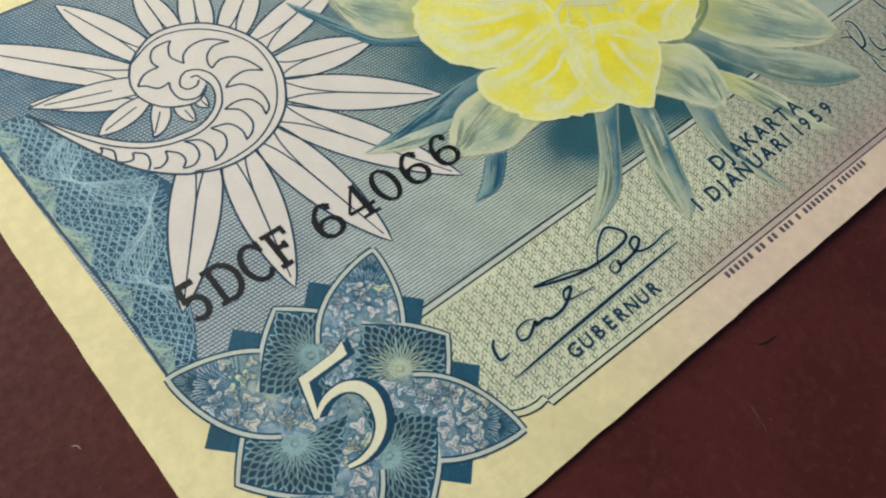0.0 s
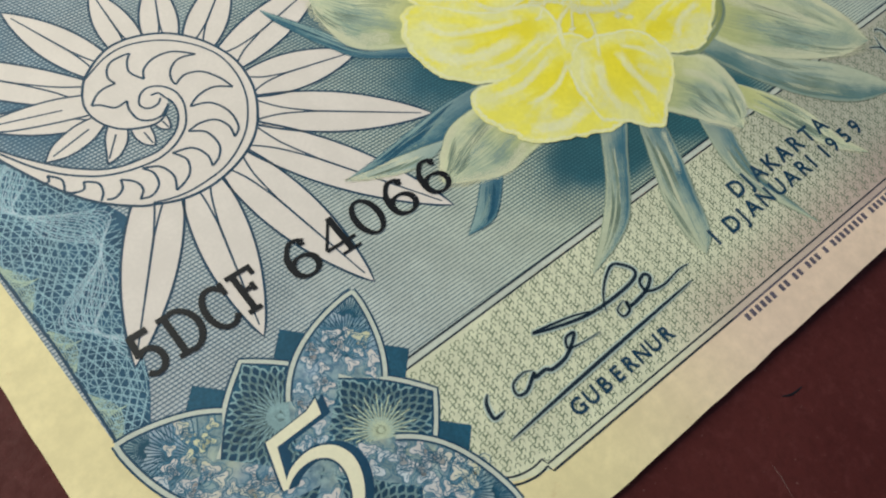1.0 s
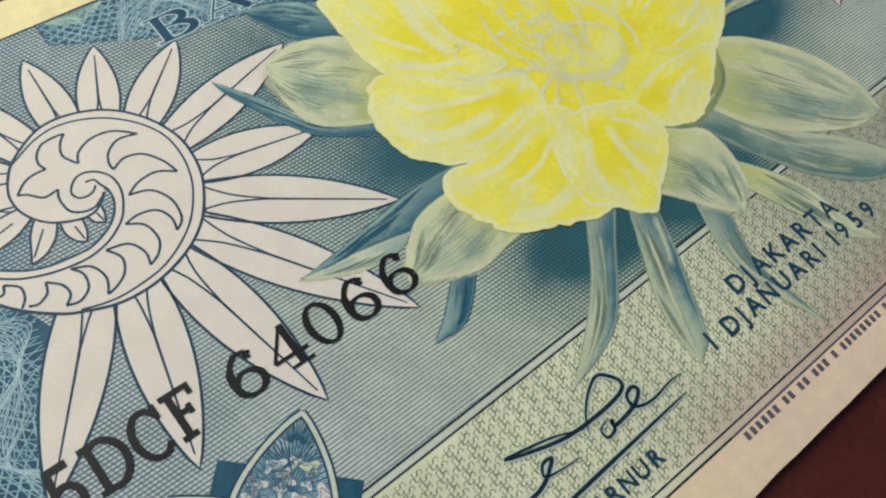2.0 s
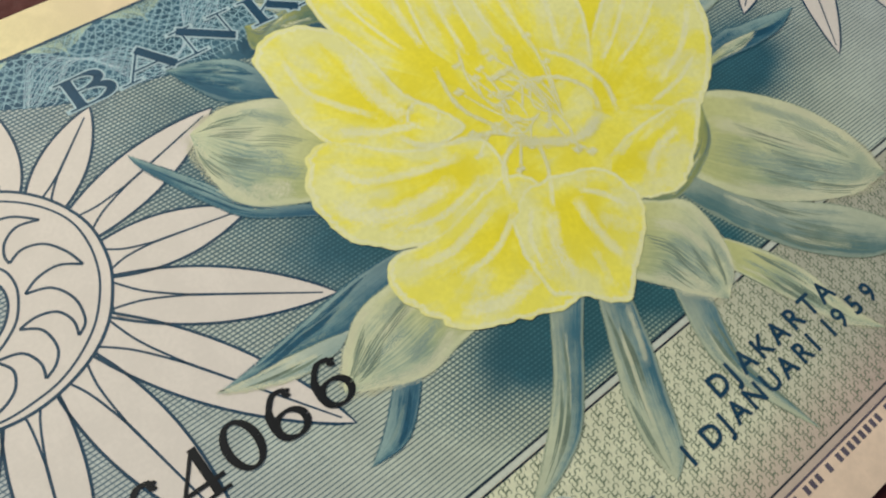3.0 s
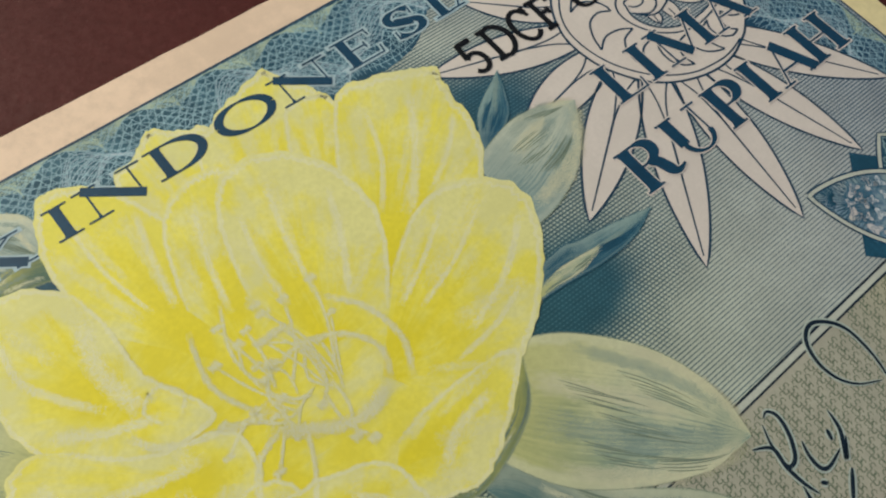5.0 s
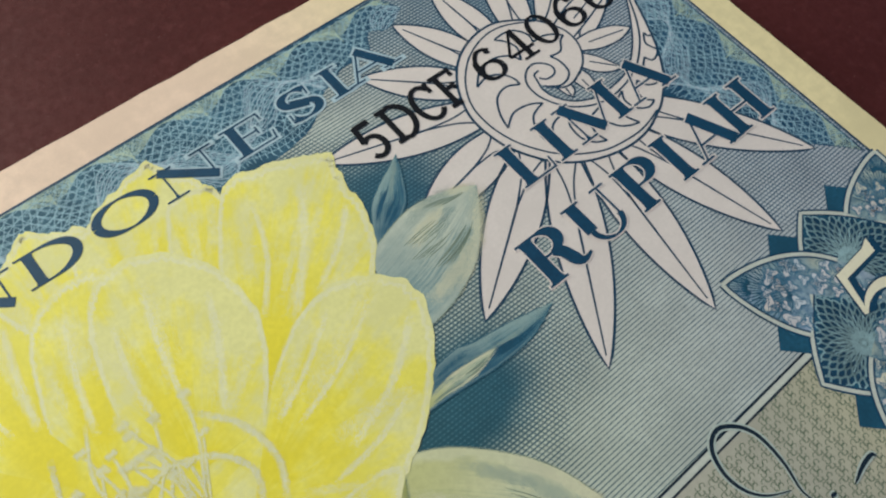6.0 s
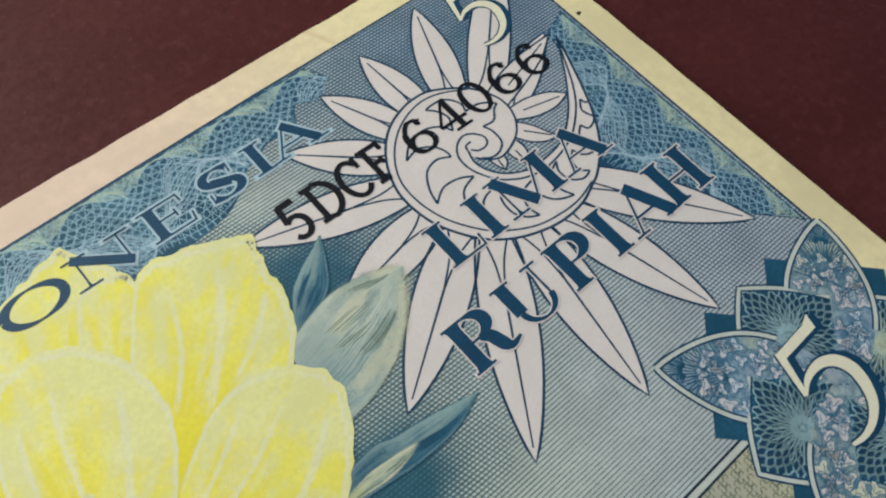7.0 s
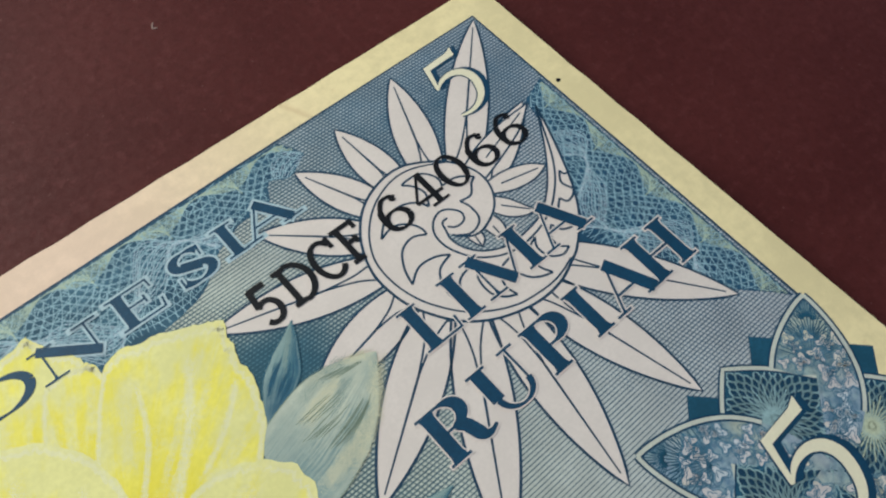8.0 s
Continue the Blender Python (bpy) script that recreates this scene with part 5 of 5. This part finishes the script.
def sans_line(text, x0, x1, y, high, mat, h):
    """Plain capitals in the built-in font, each one a part, spread from x0 to x1."""
    widths = {"I": 0.34, "1": 0.42, " ": 0.45, "J": 0.44, "M": 0.95}
    total = sum(widths.get(c, 0.78) for c in text)
    k, x = (x1 - x0) / total, x0
    for c in text:
        w = widths.get(c, 0.78) * k
        if c != " ":
            cu = bpy.data.curves.new("letter", "FONT")
            cu.body, cu.size, cu.resolution_u, cu.align_x = c, high * MM / 0.70, 3, "CENTER"
            cu.offset = 0.03 * high * MM
            tmp = bpy.data.objects.new("letter", cu)
            scene.collection.objects.link(tmp)
            me = bpy.data.meshes.new_from_object(tmp.evaluated_get(bpy.context.evaluated_depsgraph_get()))
            bpy.data.objects.remove(tmp)
            me.transform(Matrix.Translation(V(x + w / 2, y, h)))
            me.materials.clear()
            me.materials.append(mat)
            new("letter", me).parent = note
        x += w


sans_line("DJAKARTA", 54.8, 68.8, 11.05, 1.55, M_BLUE, 19.5)
sans_line("I DJANUARI 1959", 49.9, 71.8, 8.95, 1.5, M_BLUE, 19.5)
sans_line("GUBERNUR", 30.1, 41.1, 5.6, 1.22, M_BLUE, 19.5)


def build_imprint():
    """The printer's line as plain bars, one for each letter."""
    x = 46.8
    for n in (6, 2, 2, 3, 1, 8, 7):
        w = 0.66 * n
        for i in range(n):
            bm = bmesh.new()
            ribbon(bm, [(x + (i + 0.2) * w / n, 3.13), (x + (i + 0.8) * w / n, 3.13)], 0.62, 4.0)
            part("imprint_bar", bm, M_MAUVE, note)
        x += w + 0.5


build_imprint()


# ---- signatures: looping pen strokes ----
def pen(*strokes, name="signature"):
    bm, edge = bmesh.new(), bmesh.new()
    for i, pts in enumerate(strokes):
        line = smooth(pts, n=10)
        ribbon(bm, line, 0.31, 20.0 + 0.2 * i, taper=True)
        ribbon(edge, line, 0.58, 18.0 + 0.2 * i, taper=True)
    part(name, bm, M_PEN, note, "looping dark blue pen-like signature")
    part("signature_edge", edge, M_SIGEDGE, note)


pen([(26.0, 10.9), (25.4, 10.3), (25.2, 9.2), (26.2, 9.2)],
     [(29.9, 10.2), (29.2, 10.5), (28.0, 10.3), (27.7, 9.5), (28.5, 9.3), (29.8, 10.0), (29.7, 9.7), (30.7, 9.7), (31.2, 9.4), (32.7, 9.5), (34.1, 10.2),
      (34.5, 10.6), (33.7, 10.6), (33.3, 9.9), (34.4, 9.6), (36.3, 9.4)],
     [(37.8, 10.6), (35.4, 11.6), (31.9, 12.4), (33.7, 11.7), (36.3, 11.0), (39.2, 10.8), (41.7, 11.0), (42.3, 11.7), (41.3, 12.9), (40.0, 12.5), (38.6, 11.4), (37.8, 10.2)],
     [(39.7, 10.2), (38.7, 9.9), (38.7, 9.2), (39.5, 9.3), (39.8, 10.0), (39.8, 9.5), (41.8, 9.7), (42.9, 10.3), (42.7, 10.8), (41.9, 10.5), (41.9, 9.6), (43.3, 9.2),
      (45.4, 9.4), (46.6, 9.3)],
     [(25.1, 7.3), (31.6, 7.6), (38.4, 7.85), (45.7, 8.1)])
pen([(82.7, 15.8), (83.2, 16.0), (83.6, 15.3), (83.2, 13.9), (82.3, 12.7), (81.5, 12.7), (81.7, 14.2), (82.3, 15.6)],
     [(80.4, 14.9), (81.6, 14.1), (81.4, 12.7), (81.5, 11.3), (81.8, 10.2)],
     [(81.3, 11.2), (80.9, 9.4), (81.4, 7.8)],
     [(83.6, 13.2), (83.2, 12.2), (83.2, 11.2), (83.8, 10.9), (85.3, 11.2)],
     [(85.6, 12.6), (85.3, 11.9)],
     [(86.7, 13.4), (86.3, 12.0), (85.1, 10.5), (86.3, 11.5)],
     [(84.9, 9.9), (83.1, 8.4)],
     [(82.4, 10.6), (82.8, 10.3)],
     [(91.6, 12.3), (90.1, 13.1), (89.2, 14.2), (88.9, 15.7), (89.3, 17.2), (90.1, 18.0), (91.1, 18.1), (92.2, 17.2), (92.7, 15.9), (92.6, 13.8), (92.1, 11.8), (92.4, 10.6)],
     [(95.3, 9.8), (96.6, 10.2), (97.7, 10.3), (97.9, 10.0)],
     [(93.3, 10.3), (93.8, 10.3)])

# ---- marks on the note and the table ----
bm = bmesh.new()
fill(bm, [(119.0 + 0.22 * math.cos(radians(a)) * (1.2 + 0.3 * math.sin(a)), 52.0 + 0.2 * math.sin(radians(a))) for a in range(0, 360, 30)], 2.0)
part("ink_speck", bm, M_BLACK, note, "tiny black speck")


def lint(pts, width, label, mat):
    """A hair or scratch of dust lying on the table."""
    bm = bmesh.new()
    line = smooth(pts, n=5)
    k = len(line)
    ring = []
    for i, (x, y) in enumerate(line):
        a, b = line[max(i - 1, 0)], line[min(i + 1, k - 1)]
        d = math.hypot(b[0] - a[0], b[1] - a[1]) or 1
        nx, ny = -(b[1] - a[1]) / d, (b[0] - a[0]) / d
        w = width * (0.4 + 0.6 * math.sin(math.pi * (i + 0.5) / k))
        ring.append([bm.verts.new(V(x + nx * w * math.cos(t), y + ny * w * math.cos(t), 100 * w * (1 + math.sin(t)))) for t in (0, 1.26, 2.51, 3.77, 5.03)])
    for p, q in zip(ring, ring[1:]):
        for j in range(5):
            bm.faces.new((p[j], p[(j + 1) % 5], q[(j + 1) % 5], q[j]))
    bm.faces.new(ring[0])
    bm.faces.new(ring[-1][::-1])
    me = bpy.data.meshes.new("lint")
    bm.to_mesh(me)
    bm.free()
    me.materials.append(mat)
    tagged(new("lint", me), label, "lint")


M_DUST = ink("dust_grey", (0.30, 0.20, 0.17), 0.3, 0.9)
lint([(44.6, -2.9), (45.4, -3.3), (46.6, -3.4)], 0.09, "tiny dark curved fibre lying on the table", M_BLACK)
lint([(39.8, -5.9), (39.6, -7.0), (39.2, -8.3)], 0.018, "pale dust thread on the table", M_DUST)
lint([(95.9, 80.4), (95.5, 79.8), (95.9, 79.6)], 0.1, "pale fleck of dust on the table", M_DUST)
lint([(-3.9, 22.6), (-3.6, 22.4), (-3.5, 22.0)], 0.06, "pale dust grain on the table", M_DUST)
